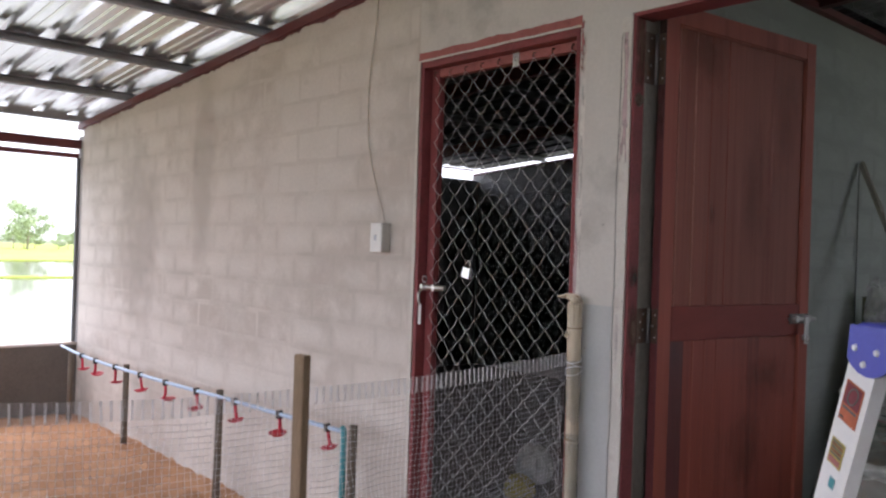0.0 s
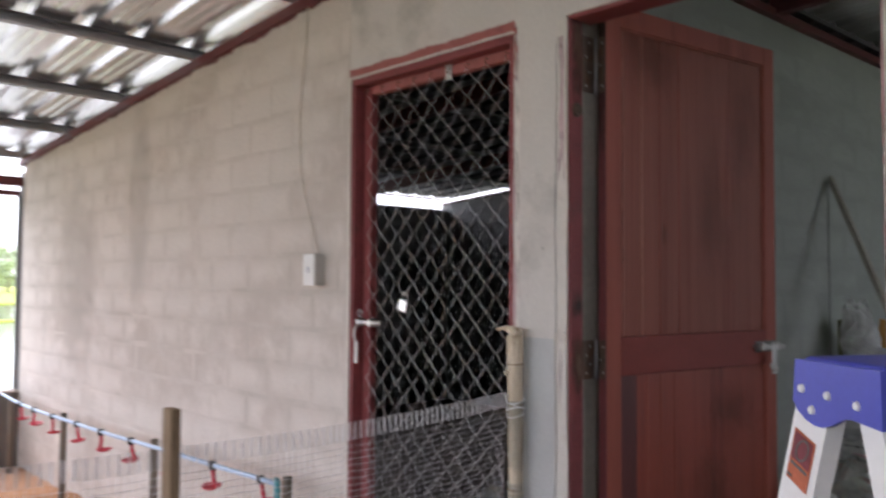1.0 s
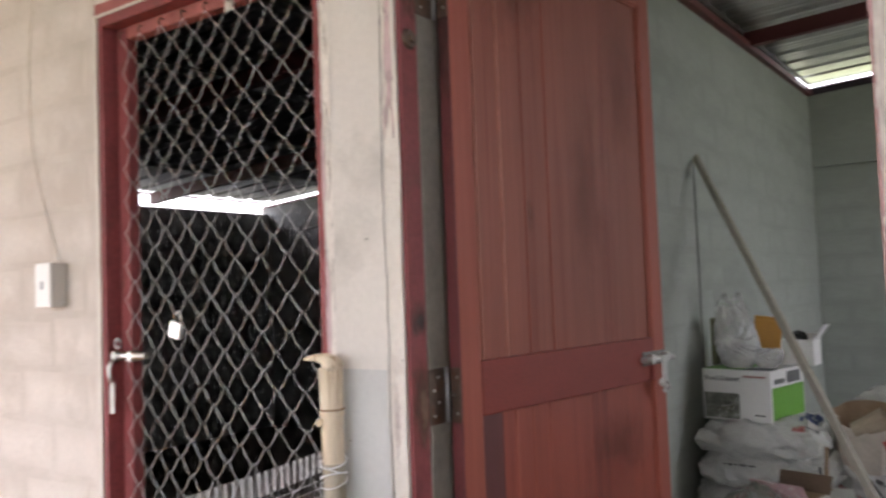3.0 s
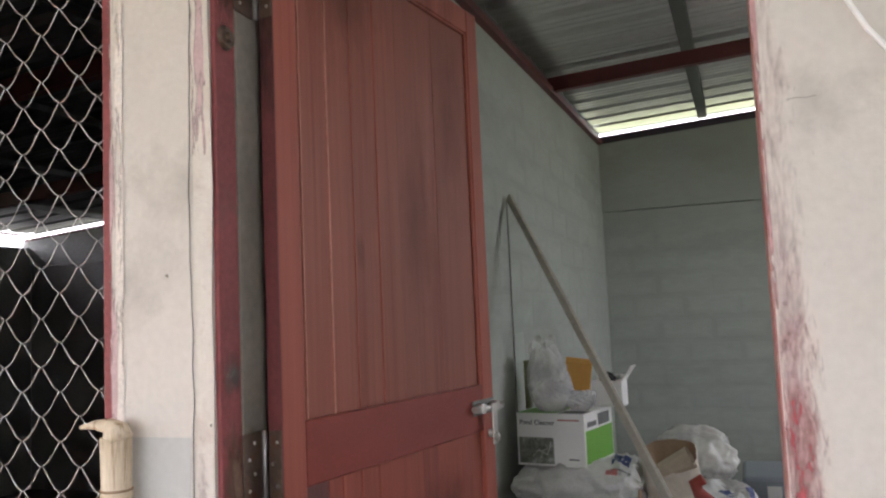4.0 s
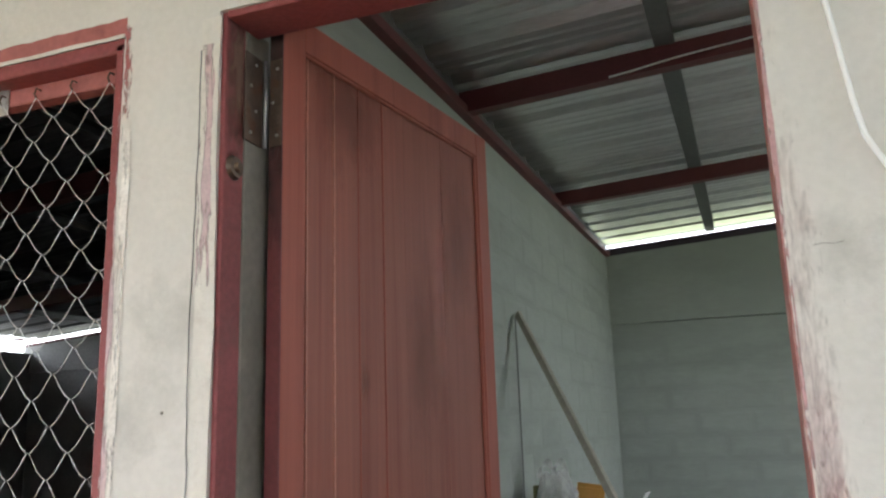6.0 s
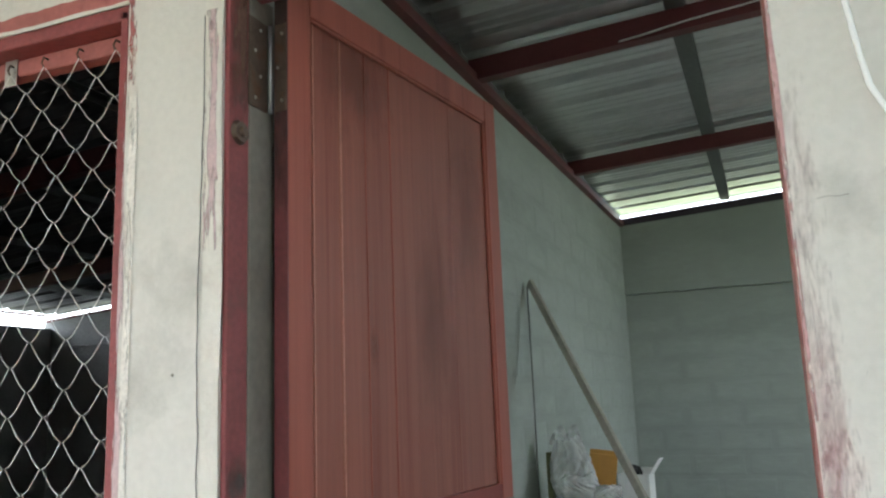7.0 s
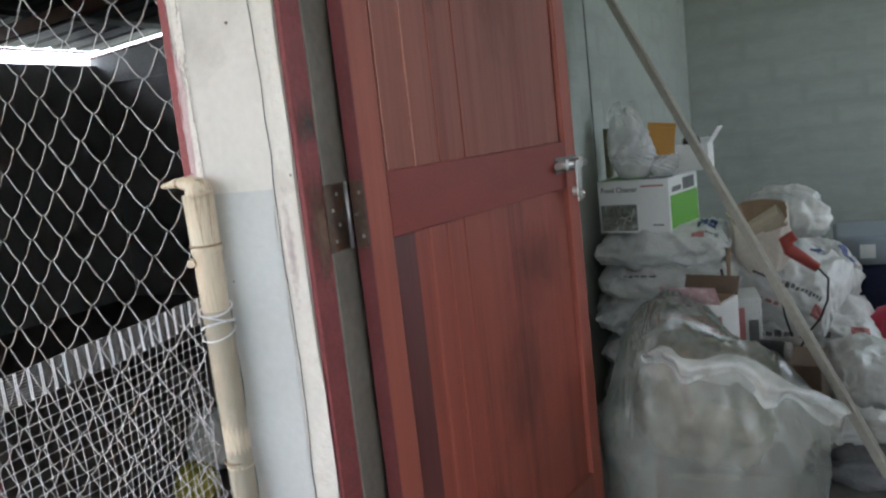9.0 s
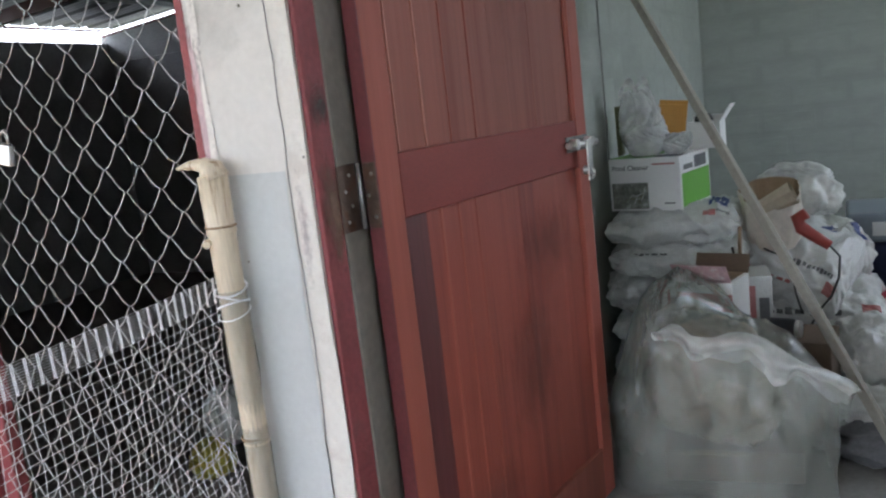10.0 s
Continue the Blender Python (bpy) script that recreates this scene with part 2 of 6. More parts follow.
def stain_paint(name, colour, centre, radii, strength, seed, detail=(40, 1, 9), core=0.9):
    """A soft brushed stain that thins out from its middle, streaked upright."""
    m = material(name, colour, 0.75, vary=0.25, scale=18, fine=120, bump=0.05)
    n, l = m.node_tree.nodes, m.node_tree.links
    tc, mp, gr = n.new("ShaderNodeTexCoord"), n.new("ShaderNodeMapping"), n.new("ShaderNodeTexGradient")
    gr.gradient_type = "SPHERICAL"
    mp.inputs["Location"].default_value = [-c / r for c, r in zip(centre, radii)]
    mp.inputs["Scale"].default_value = [1 / r for r in radii]
    l.new(tc.outputs["Object"], mp.inputs[0])
    l.new(mp.outputs[0], gr.inputs[0])
    m2, no = n.new("ShaderNodeMapping"), n.new("ShaderNodeTexNoise")
    m2.inputs["Location"].default_value, m2.inputs["Scale"].default_value = (seed, 0, 0), detail
    no.inputs["Scale"].default_value, no.inputs["Detail"].default_value, no.inputs["Roughness"].default_value = 1.6, 8, 0.72
    l.new(tc.outputs["Object"], m2.inputs[0])
    l.new(m2.outputs[0], no.inputs[0])
    add, mr = n.new("ShaderNodeMath"), n.new("ShaderNodeMapRange")
    add.operation = "MULTIPLY_ADD"
    add.inputs[1].default_value = core
    l.new(gr.outputs["Fac"], add.inputs[0])
    l.new(no.outputs[0], add.inputs[2])
    mr.inputs[1].default_value, mr.inputs[2].default_value, mr.inputs[4].default_value = 0.66, 1.0, strength
    l.new(add.outputs[0], mr.inputs[0])
    l.new(mr.outputs[0], n["Principled BSDF"].inputs["Alpha"])
    return m


REBATE = material("bare_grey_rebate", (0.22, 0.205, 0.175), 0.9, vary=0.15, scale=5, fine=60, bump=0.15)
WORNRED = material("worn_red_edge", (0.36, 0.16, 0.15), 0.7, vary=0.25, scale=14, fine=90, bump=0.15, stain=(0.56, 0.47, 0.43), stain_amount=0.45, stain_scale=11)
SMEAR = worn_paint("smeared_red_paint", (0.36, 0.11, 0.11), 0.53, (1.6, 1, 0.5))
PINK = worn_paint("thin_pink_paint", (0.48, 0.29, 0.29), 0.50, (2.2, 1, 0.3))
CREAM = material("thick_cream_paint", (0.665, 0.63, 0.575), 0.7, vary=0.06, scale=12, fine=90, bump=0.35, stain=(0.60, 0.55, 0.50), stain_amount=0.2, stain_scale=12)
CREAMWORN = worn_paint("worn_cream_paint", (0.72, 0.68, 0.63), 0.44, (2.0, 1, 0.3))
MAUVE = worn_paint("thin_mauve_paint", (0.54, 0.40, 0.41), 0.50, (2.2, 1, 0.25))
FLECK = worn_paint("pale_scratches", (0.66, 0.55, 0.52), 0.655, (1.5, 3.0, 0.35))
CEMENT = material("grey_cement_patch", (0.53, 0.54, 0.53), 0.9, vary=0.06, scale=6, fine=70, bump=0.15)
def film_material(name, milk, colour, rough, ior):
    """Thin clear film: mostly see-through, a little milky, glossy where it turns away."""
    m = bpy.data.materials.new(name)
    m.use_nodes = True
    n, l = m.node_tree.nodes, m.node_tree.links
    clear, white, gloss = n.new("ShaderNodeBsdfTransparent"), n.new("ShaderNodeBsdfDiffuse"), n.new("ShaderNodeBsdfGlossy")
    white.inputs[0].default_value = (*colour, 1)
    gloss.inputs["Roughness"].default_value = rough
    tc, cloud, cut = n.new("ShaderNodeTexCoord"), n.new("ShaderNodeTexNoise"), n.new("ShaderNodeMapRange")
    cloud.inputs["Scale"].default_value, cloud.inputs["Detail"].default_value = 9, 6
    l.new(tc.outputs["Object"], cloud.inputs[0])
    l.new(cloud.outputs[0], cut.inputs[0])
    cut.inputs[1].default_value, cut.inputs[2].default_value = 0.35, 0.65
    cut.inputs[3].default_value, cut.inputs[4].default_value = milk * 0.6, min(1.0, milk * 1.35)
    pull, wrinkle, relief = n.new("ShaderNodeMapping"), n.new("ShaderNodeTexNoise"), n.new("ShaderNodeBump")
    pull.inputs["Scale"].default_value = (30, 30, 7)
    wrinkle.inputs["Scale"].default_value, wrinkle.inputs["Detail"].default_value = 1.0, 3
    relief.inputs["Strength"].default_value, relief.inputs["Distance"].default_value = 0.3, 0.02
    l.new(tc.outputs["Object"], pull.inputs[0])
    l.new(pull.outputs[0], wrinkle.inputs[0])
    l.new(wrinkle.outputs[0], relief.inputs["Height"])
    l.new(relief.outputs[0], gloss.inputs["Normal"])
    body, skin, fres = n.new("ShaderNodeMixShader"), n.new("ShaderNodeMixShader"), n.new("ShaderNodeFresnel")
    fres.inputs[0].default_value = ior
    l.new(cut.outputs[0], body.inputs[0])
    l.new(clear.outputs[0], body.inputs[1])
    l.new(white.outputs[0], body.inputs[2])
    l.new(fres.outputs[0], skin.inputs[0])
    l.new(body.outputs[0], skin.inputs[1])
    l.new(gloss.outputs[0], skin.inputs[2])
    l.new(skin.outputs[0], n["Material Output"].inputs[0])
    return m


SACK = material("woven_sack", (0.60, 0.60, 0.575), 0.36, vary=0.08, scale=6, fine=120, bump=0.25)
SACKGREY = material("grey_woven_sack", (0.55, 0.555, 0.525), 0.36, vary=0.12, scale=6, fine=120, bump=0.25)
FILM = film_material("clear_plastic_film", 0.28, (0.56, 0.58, 0.51), 0.06, 1.47)
HEMFILM = film_material("doubled_white_film", 0.60, (0.80, 0.81, 0.76), 0.12, 1.42)
THINBAG = film_material("thin_white_bag", 0.50, (0.82, 0.82, 0.80), 0.16, 1.42)
CARD = material("brown_card", (0.30, 0.21, 0.13), 0.85, vary=0.12, scale=6, fine=90, bump=0.1)
DARKCARD = material("dark_brown_card", (0.13, 0.09, 0.06), 0.85, vary=0.15, scale=6, fine=90, bump=0.1)
PAPER = material("tan_paper", (0.45, 0.38, 0.28), 0.8, vary=0.1, scale=8, fine=60, bump=0.15)
PALEPAPER = material("pale_sack_paper", (0.56, 0.51, 0.43), 0.8, vary=0.12, scale=10, fine=60, bump=0.2)
ORANGE = material("orange_card", (0.55, 0.28, 0.05), 0.6, vary=0.08, scale=9, fine=60, bump=0.02)
CORAL = material("orange_red_rubber", (0.30, 0.042, 0.032), 0.5, vary=0.1, scale=9, fine=60, bump=0.05)
GREEN = material("bright_green_print", (0.14, 0.37, 0.045), 0.45, vary=0.05, scale=9, fine=60, bump=0.0)
PICTURE = material("printed_picture", (0.17, 0.18, 0.15), 0.5, vary=0.6, scale=22, fine=70, bump=0.0, stain=(0.42, 0.44, 0.40), stain_amount=0.25, stain_scale=24)
OLIVE = material("olive_card", (0.13, 0.14, 0.06), 0.6, vary=0.2, scale=9, fine=60, bump=0.05)
PRINTGREY = material("dark_grey_print", (0.12, 0.12, 0.12), 0.5, vary=0.25, scale=25, fine=90, bump=0.0)
PRINTRED = material("faded_red_print", (0.42, 0.16, 0.15), 0.5, vary=0.1, scale=25, fine=90, bump=0.0)
PRINTBLUE = material("navy_print", (0.05, 0.07, 0.20), 0.5, vary=0.15, scale=15, fine=90, bump=0.0)
NAVY = material("navy_cloth", (0.015, 0.018, 0.06), 0.7, vary=0.3, scale=9, fine=60, bump=0.3)
BINLID = material("grey_blue_plastic", (0.25, 0.29, 0.32), 0.4, vary=0.06, scale=9, fine=60, bump=0.0)
PINKBAG = material("red_plastic_bag", (0.42, 0.02, 0.06), 0.35, vary=0.2, scale=9, fine=40, bump=0.3)
YELLOW = material("yellow_sack", (0.52, 0.44, 0.08), 0.5, vary=0.2, scale=9, fine=40, bump=0.3)
BATTEN = material("pale_batten", (0.37, 0.35, 0.29), 0.7, vary=0.15, scale=5, fine=60, bump=0.1, stretch=(1, 1, 1))
STICKER = material("orange_sticker", (0.50, 0.13, 0.06), 0.5, vary=0.15, scale=40, fine=120, bump=0.0)
STICKERRED = material("dark_red_sticker", (0.20, 0.035, 0.05), 0.5, vary=0.2, scale=40, fine=120, bump=0.0)
STICKERY = material("yellow_sticker", (0.50, 0.40, 0.12), 0.5, vary=0.15, scale=40, fine=120, bump=0.0)

# ---- mesh helpers ----


def box(bm, lo, hi, bevel=0.0):
    c = [(a + b) / 2 for a, b in zip(lo, hi)]
    d = [abs(b - a) for a, b in zip(lo, hi)]
    got = bmesh.ops.create_cube(bm, size=1.0, matrix=Matrix.Translation(c) @ Matrix.Diagonal((*d, 1)))
    if bevel:
        edges = list({e for v in got["verts"] for e in v.link_edges})
        bmesh.ops.bevel(bm, geom=edges, offset=bevel, segments=2, affect="EDGES", profile=0.5)
    return bm


def tube(bm, pts, r, sides=8, cap=True):
    """A round bar along the points; r is one radius or one for each point."""
    pts = [Vector(p) for p in pts]
    rs = r if isinstance(r, (list, tuple)) else [r] * len(pts)
    rings, side = [], None
    for i, p in enumerate(pts):
        d = (pts[min(i + 1, len(pts) - 1)] - pts[max(i - 1, 0)]).normalized()
        if side is None:
            side = d.orthogonal().normalized()
        else:
            side = (side - d * side.dot(d)).normalized()
        up = d.cross(side)
        rings.append([bm.verts.new(p + rs[i] * (math.cos(a) * side + math.sin(a) * up)) for a in [2 * math.pi * k / sides for k in range(sides)]])
    for a, b in zip(rings, rings[1:]):
        for k in range(sides):
            f = bm.faces.new((a[k], a[(k + 1) % sides], b[(k + 1) % sides], b[k]))
            f.smooth = sides > 5
    if cap:
        bm.faces.new(rings[0][::-1])
        bm.faces.new(rings[-1])
    return bm


def cone(bm, m, r1, r2, h, sides=16):
    bmesh.ops.create_cone(bm, cap_ends=True, segments=sides, radius1=r1, radius2=r2, depth=h, matrix=m)
    return bm


def make(name, bm, mat, parent=None, label="", smooth=False):
    me = bpy.data.meshes.new(name)
    if smooth:
        for f in bm.faces:
            f.smooth = True
    bm.to_mesh(me)
    bm.free()
    me.materials.append(mat)
    ob = new(name, me)
    if parent:
        ob.parent = parent
    if label:
        ob["label"] = label
    return ob


def part(name, bm, mat, parent, label="", smooth=False):
    return make(name, bm, mat, parent, label, smooth)


def block(name, lo, hi, mat, parent=None, label="", bevel=0.0):
    return make(name, box(bmesh.new(), lo, hi, bevel), mat, parent, label)


def structure(ob, label, category):
    return tagged(ob, label, category, kind="structure")


def sheet_part(name, verts, faces, mat, parent=None, label="", smooth=False):
    me = bpy.data.meshes.new(name)
    me.from_pydata(verts, [], faces)
    if smooth:
        me.polygons.foreach_set("use_smooth", [True] * len(me.polygons))
    me.materials.append(mat)
    ob = new(name, me)
    if parent:
        ob.parent = parent
    if label:
        ob["label"] = label
    return ob


def threads(name, lines, r, mat, parent=None, label="", sides=3):
    """Thin threads along many polylines, in one mesh."""
    vs, fs = [], []
    for pts in lines:
        pts = [Vector(p) for p in pts]
        base = len(vs)
        for i, p in enumerate(pts):
            d = (pts[min(i + 1, len(pts) - 1)] - pts[max(i - 1, 0)]).normalized()
            s = d.cross(Vector((0.31, 0.83, 0.46))).normalized()
            u = d.cross(s)
            for k in range(sides):
                a = 2 * math.pi * k / sides
                vs.append(p + r * (math.cos(a) * s + math.sin(a) * u))
        for i in range(len(pts) - 1):
            for k in range(sides):
                a, b = base + i * sides + k, base + i * sides + (k + 1) % sides
                fs.append((a, b, b + sides, a + sides))
    return sheet_part(name, vs, fs, mat, parent, label, smooth=True)


def empty(name, label="", category="", group="", at=(0, 0, 0)):
    ob = new(name)
    ob.location = at
    ob.empty_display_size = 0.1
    return tagged(ob, label, category, group)


# ---- the plan ----
WY, WB = 2.23, 2.33          # faces of the long wall
MX0, MX1, MTOP = -2.605, -1.757, 1.984   # mesh door opening
BX0, BX1, BTOP = -1.550, -0.687, 1.990   # timber door opening
XEND, XRIGHT = -6.64, 1.7
YBACK, YFRONT = 6.87, -2.2
YCOOP = 6.63                 # inner face of the coop's back wall
PX0, PX1 = -1.71, -1.61      # partition between coop and store


def roof_z(x):
    """Top of the rafters."""
    return 2.2465 + 0.075 * (x + 4.85)


def store_z(x, y):
    """Top of the rafters over the store, a little lower towards the door."""
    return 2.4895 + 0.058 * (x + 1.61) + 0.021 * (y - 6.87)


def sloped_wall(name, x0, x1, y0, y1, z0, drop, mat):
    """A wall along x whose top follows the roof slope."""
    a, b = roof_z(x0) - drop, roof_z(x1) - drop
    v = [(x0, y0, z0), (x1, y0, z0), (x1, y1, z0), (x0, y1, z0), (x0, y0, a), (x1, y0, b), (x1, y1, b), (x0, y1, a)]
    f = [(0, 3, 2, 1), (4, 5, 6, 7), (0, 1, 5, 4), (1, 2, 6, 5), (2, 3, 7, 6), (3, 0, 4, 7)]
    return sheet_part(name, v, f, mat)


BASE = -0.35
GREY_L, PALE_L = "grey rendered concrete block wall with faint courses", "pale rendered wall with red paint smears round the doorways"
w = sloped_wall("wall_long", XEND, MX0, WY + 0.002, WB, BASE, 0.05, JOINT)
structure(w, GREY_L, "wall")
LONG_WALL = w
for nm, x0, x1, z0, mat, lab in (("wall_over_mesh_door", MX0, MX1, MTOP, PALE, "pale rendered wall over the mesh door"), ("wall_pillar", MX1, BX0, BASE, PALE, PALE_L),
                                 ("wall_over_timber_door", BX0, BX1, BTOP, PALE, "pale rendered wall over the timber door"), ("wall_right", BX1, XRIGHT, BASE, PALE, PALE_L)):
    structure(sloped_wall(nm, x0, x1, WY, WB, z0, 0.05, mat), lab, "wall")
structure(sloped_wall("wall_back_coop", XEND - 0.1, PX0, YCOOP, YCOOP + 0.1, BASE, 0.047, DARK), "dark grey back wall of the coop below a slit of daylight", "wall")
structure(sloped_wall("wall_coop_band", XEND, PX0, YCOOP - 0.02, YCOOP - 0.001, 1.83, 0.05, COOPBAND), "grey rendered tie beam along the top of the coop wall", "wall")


def hexa(name, x0, x1, y0, y1, z0, z1, top, mat):
    """A block from z0 or z1 up, whose top (or, with no top given, both faces) follows the store roof."""
    c = [(x0, y0), (x1, y0), (x1, y1), (x0, y1)]
    v = [(x, y, z0 if top is not None else store_z(x, y) + z0) for x, y in c] + [(x, y, store_z(x, y) + (top if top is not None else z1)) for x, y in c]
    return sheet_part(name, v, [(0, 3, 2, 1), (4, 5, 6, 7), (0, 1, 5, 4), (1, 2, 6, 5), (2, 3, 7, 6), (3, 0, 4, 7)], mat)


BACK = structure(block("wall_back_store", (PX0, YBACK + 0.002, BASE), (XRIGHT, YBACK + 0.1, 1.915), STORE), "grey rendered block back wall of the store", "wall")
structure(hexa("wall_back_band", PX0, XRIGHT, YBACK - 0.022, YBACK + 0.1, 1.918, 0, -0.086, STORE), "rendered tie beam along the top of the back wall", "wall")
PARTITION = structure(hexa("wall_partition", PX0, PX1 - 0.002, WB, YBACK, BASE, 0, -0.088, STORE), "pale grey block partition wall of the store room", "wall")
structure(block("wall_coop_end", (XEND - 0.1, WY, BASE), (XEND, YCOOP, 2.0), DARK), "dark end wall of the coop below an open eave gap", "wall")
# unseen side wall; the opening between its pieces is added to light the store
for nm, lo, hi in (("wall_store_side", (XRIGHT, WY, BASE), (XRIGHT + 0.1, YBACK + 0.1, 0.85)), ("wall_store_side_near", (XRIGHT, WY, 0.85), (XRIGHT + 0.1, 4.4, 2.62)), ("wall_store_side_far", (XRIGHT, 6.0, 0.85), (XRIGHT + 0.1, YBACK + 0.1, 2.62))):
    structure(block(nm, lo, hi, STORE), "unseen grey side wall with a wide opening added to light the store", "wall")
# two unseen porch walls, added to cut the light from the right
structure(block("wall_porch_side", (XRIGHT, YFRONT, BASE), (XRIGHT + 0.1, WY, 2.3), RENDER, bevel=0.004), "unseen plain wall added to hold back light at the porch side, open under the roof", "wall")
structure(block("wall_front_right", (0.3, YFRONT - 0.1, 0.366), (XRIGHT, YFRONT, 2.55), RENDER, bevel=0.004), "unseen plain wall added to hold back light at the porch front", "wall")
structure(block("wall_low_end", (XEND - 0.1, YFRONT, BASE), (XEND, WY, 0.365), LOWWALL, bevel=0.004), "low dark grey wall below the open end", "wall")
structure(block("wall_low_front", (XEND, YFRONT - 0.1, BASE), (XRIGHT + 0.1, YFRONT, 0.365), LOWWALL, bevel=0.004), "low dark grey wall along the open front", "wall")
structure(block("floor_porch", (-1.72, YFRONT, BASE), (XRIGHT, WY, -0.10), CONCRETE), "grey concrete porch floor", "floor")
structure(block("floor_store", (PX1, WB, BASE), (XRIGHT, YBACK, -0.005), CONCRETE), "grey concrete store floor", "floor")
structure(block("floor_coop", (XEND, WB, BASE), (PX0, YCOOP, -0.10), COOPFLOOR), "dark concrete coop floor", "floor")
structure(block("door_sill", (BX0, WY, BASE), (BX1, WB, -0.004), CONCRETE), "concrete sill under the timber door", "sill")
structure(block("mesh_door_sill", (MX0, WY, BASE), (MX1, WB, -0.06), CONCRETE), "concrete sill under the mesh door", "sill")

# litter bed, heaped a little unevenly
N = 170
vs, fs = [], []
for i in range(N + 1):
    for j in range(N + 1):
        x = XEND + (-1.73 - XEND) * i / N
        y = YFRONT + (WY - YFRONT) * j / N
        z = -0.150 - 0.004 * (x + 5.5) - 0.02 * (y > 1.6) * (y - 1.6) / 0.6 + 0.04 * (noise.noise((x * 0.9, y * 0.9, 0)) + 0.6 * noise.noise((x * 3, y * 3, 4))) + 0.018 * noise.noise((x * 9, y * 9, 9)) + 0.010 * noise.noise((x * 24, y * 24, 2))
        vs.append((x, y, z))
for i in range(N):
    for j in range(N):
        a = i * (N + 1) + j
        fs.append((a, a + N + 1, a + N + 2, a + 1))
tagged(sheet_part("litter_bed", vs, fs, SAND, smooth=True), "orange-brown rice husk litter spread over the pen floor", "litter", kind="stuff")

# ---- roof: ribbed sheets, purlins along y, red rafters along x ----


def ribbed_sheet(name, xs, y0, y1, height, label, mat=STEEL, pitch=0.25, stiff=0.004):
    vs, fs, prof = [], [], []
    y = y0
    while y < y1 - 0.24:
        prof += [(y, 0), (y + 0.045, 0), (y + 0.055, stiff), (y + 0.065, 0), (y + 0.105, 0), (y + 0.115, stiff), (y + 0.125, 0), (y + 0.165, 0), (y + 0.185, 0.03), (y + 0.23, 0.03)]
        y += pitch
    prof.append((y, 0))
    for x in xs:
        for py, pz in prof:
            vs.append((x, py, height(x, py) + 0.052 + pz))
    n = len(prof)
    for r in range(len(xs) - 1):
        for k in range(n - 1):
            fs.append((r * n + k, (r + 1) * n + k, (r + 1) * n + k + 1, r * n + k + 1))
    ob = structure(sheet_part(name, vs, fs, mat), label, "roof")
    sol = ob.modifiers.new("thick", "SOLIDIFY")
    sol.thickness, sol.offset = 0.0012, 1
    return ob


SHEET_L = "ribbed galvanised steel roof sheets seen from below"
ribbed_sheet("roof_porch", (XEND - 0.16, -4.2, -1.66, 0.4, XRIGHT + 0.35), YFRONT - 0.35, 2.45, lambda x, y: roof_z(x), SHEET_L)
ribbed_sheet("roof_coop", (XEND - 0.16, -4.2, PX1 - 0.03), 2.45, 6.83, lambda x, y: roof_z(x), "ribbed steel roof sheets over the coop, darkened to hold its shade", SHADEDSTEEL, 0.2571)
ribbed_sheet("roof_store", (PX1 - 0.05, 0.0, XRIGHT + 0.35), 2.44, 7.18, store_z, SHEET_L, STORESTEEL, 0.263, 0.007)


# added strip that shuts out daylight leaking between the two roof levels
gap_strip = [(PX1 - 0.036, y, z) for y in (2.30, 7.15) for z in (store_z(PX1, y) + 0.03, roof_z(PX1) + 0.09)]
gap_strip += [(x - 0.004, y, z) for x, y, z in gap_strip]
structure(sheet_part("roof_flashing", gap_strip, [(0, 1, 3, 2), (4, 6, 7, 5), (0, 2, 6, 4), (1, 5, 7, 3), (0, 4, 5, 1), (2, 3, 7, 6)], SHADEDSTEEL), "steel strip added to stop daylight leaking between the two roof levels", "flashing")


def beam_along_x(name, x0, x1, y0, y1, z_off0, z_off1, mat):
    a, b = roof_z(x0), roof_z(x1)
    v = [(x0, y0, a + z_off0), (x1, y0, b + z_off0), (x1, y1, b + z_off0), (x0, y1, a + z_off0), (x0, y0, a + z_off1), (x1, y0, b + z_off1), (x1, y1, b + z_off1), (x0, y1, a + z_off1)]
    f = [(0, 3, 2, 1), (4, 5, 6, 7), (0, 1, 5, 4), (1, 2, 6, 5), (2, 3, 7, 6), (3, 0, 4, 7)]
    return sheet_part(name, v, f, mat)


def purlin(px, y0, y1, z0, z1, mat=PURLIN, wide=0.04):
    """A channel along y, open to one side."""
    bm = bmesh.new()
    for lo, hi in (((-0.002, y0, 0), (0, y1, 0.05)), ((0, y0, 0), (wide, y1, 0.003)), ((0, y0, 0.047), (wide, y1, 0.05)), ((wide - 0.003, y0, 0.003), (wide, y1, 0.014))):
        box(bm, lo, hi)
    for vtx in bm.verts:
        vtx.co.z += z0 + (z1 - z0) * (vtx.co.y - y0) / (y1 - y0)
        vtx.co.x += px
    return structure(make("purlin", bm, mat), "grey galvanised channel purlin under the roof sheets", "purlin")


for px in (-5.77, -4.85, -3.93, -3.01, -2.09, -1.0, 0.1, 1.1):
    z = roof_z(px)
    purlin(px, YFRONT - 0.25, 2.33, z, z)
    if px < PX1:
        # coop stretch of the same purlin, its shade put into the darker grey
        purlin(px, 2.334, YCOOP + 0.14, z, z, DARKPURLIN)
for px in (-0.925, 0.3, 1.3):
    purlin(px, 2.34, YBACK + 0.1, store_z(px, 2.34), store_z(px, YBACK + 0.1), DARKPURLIN, 0.06)
bm = bmesh.new()
box(bm, (XEND - 0.1, YFRONT - 0.25, roof_z(XEND) + 0.002), (XEND - 0.06, WY + 0.1, roof_z(XEND) + 0.05))
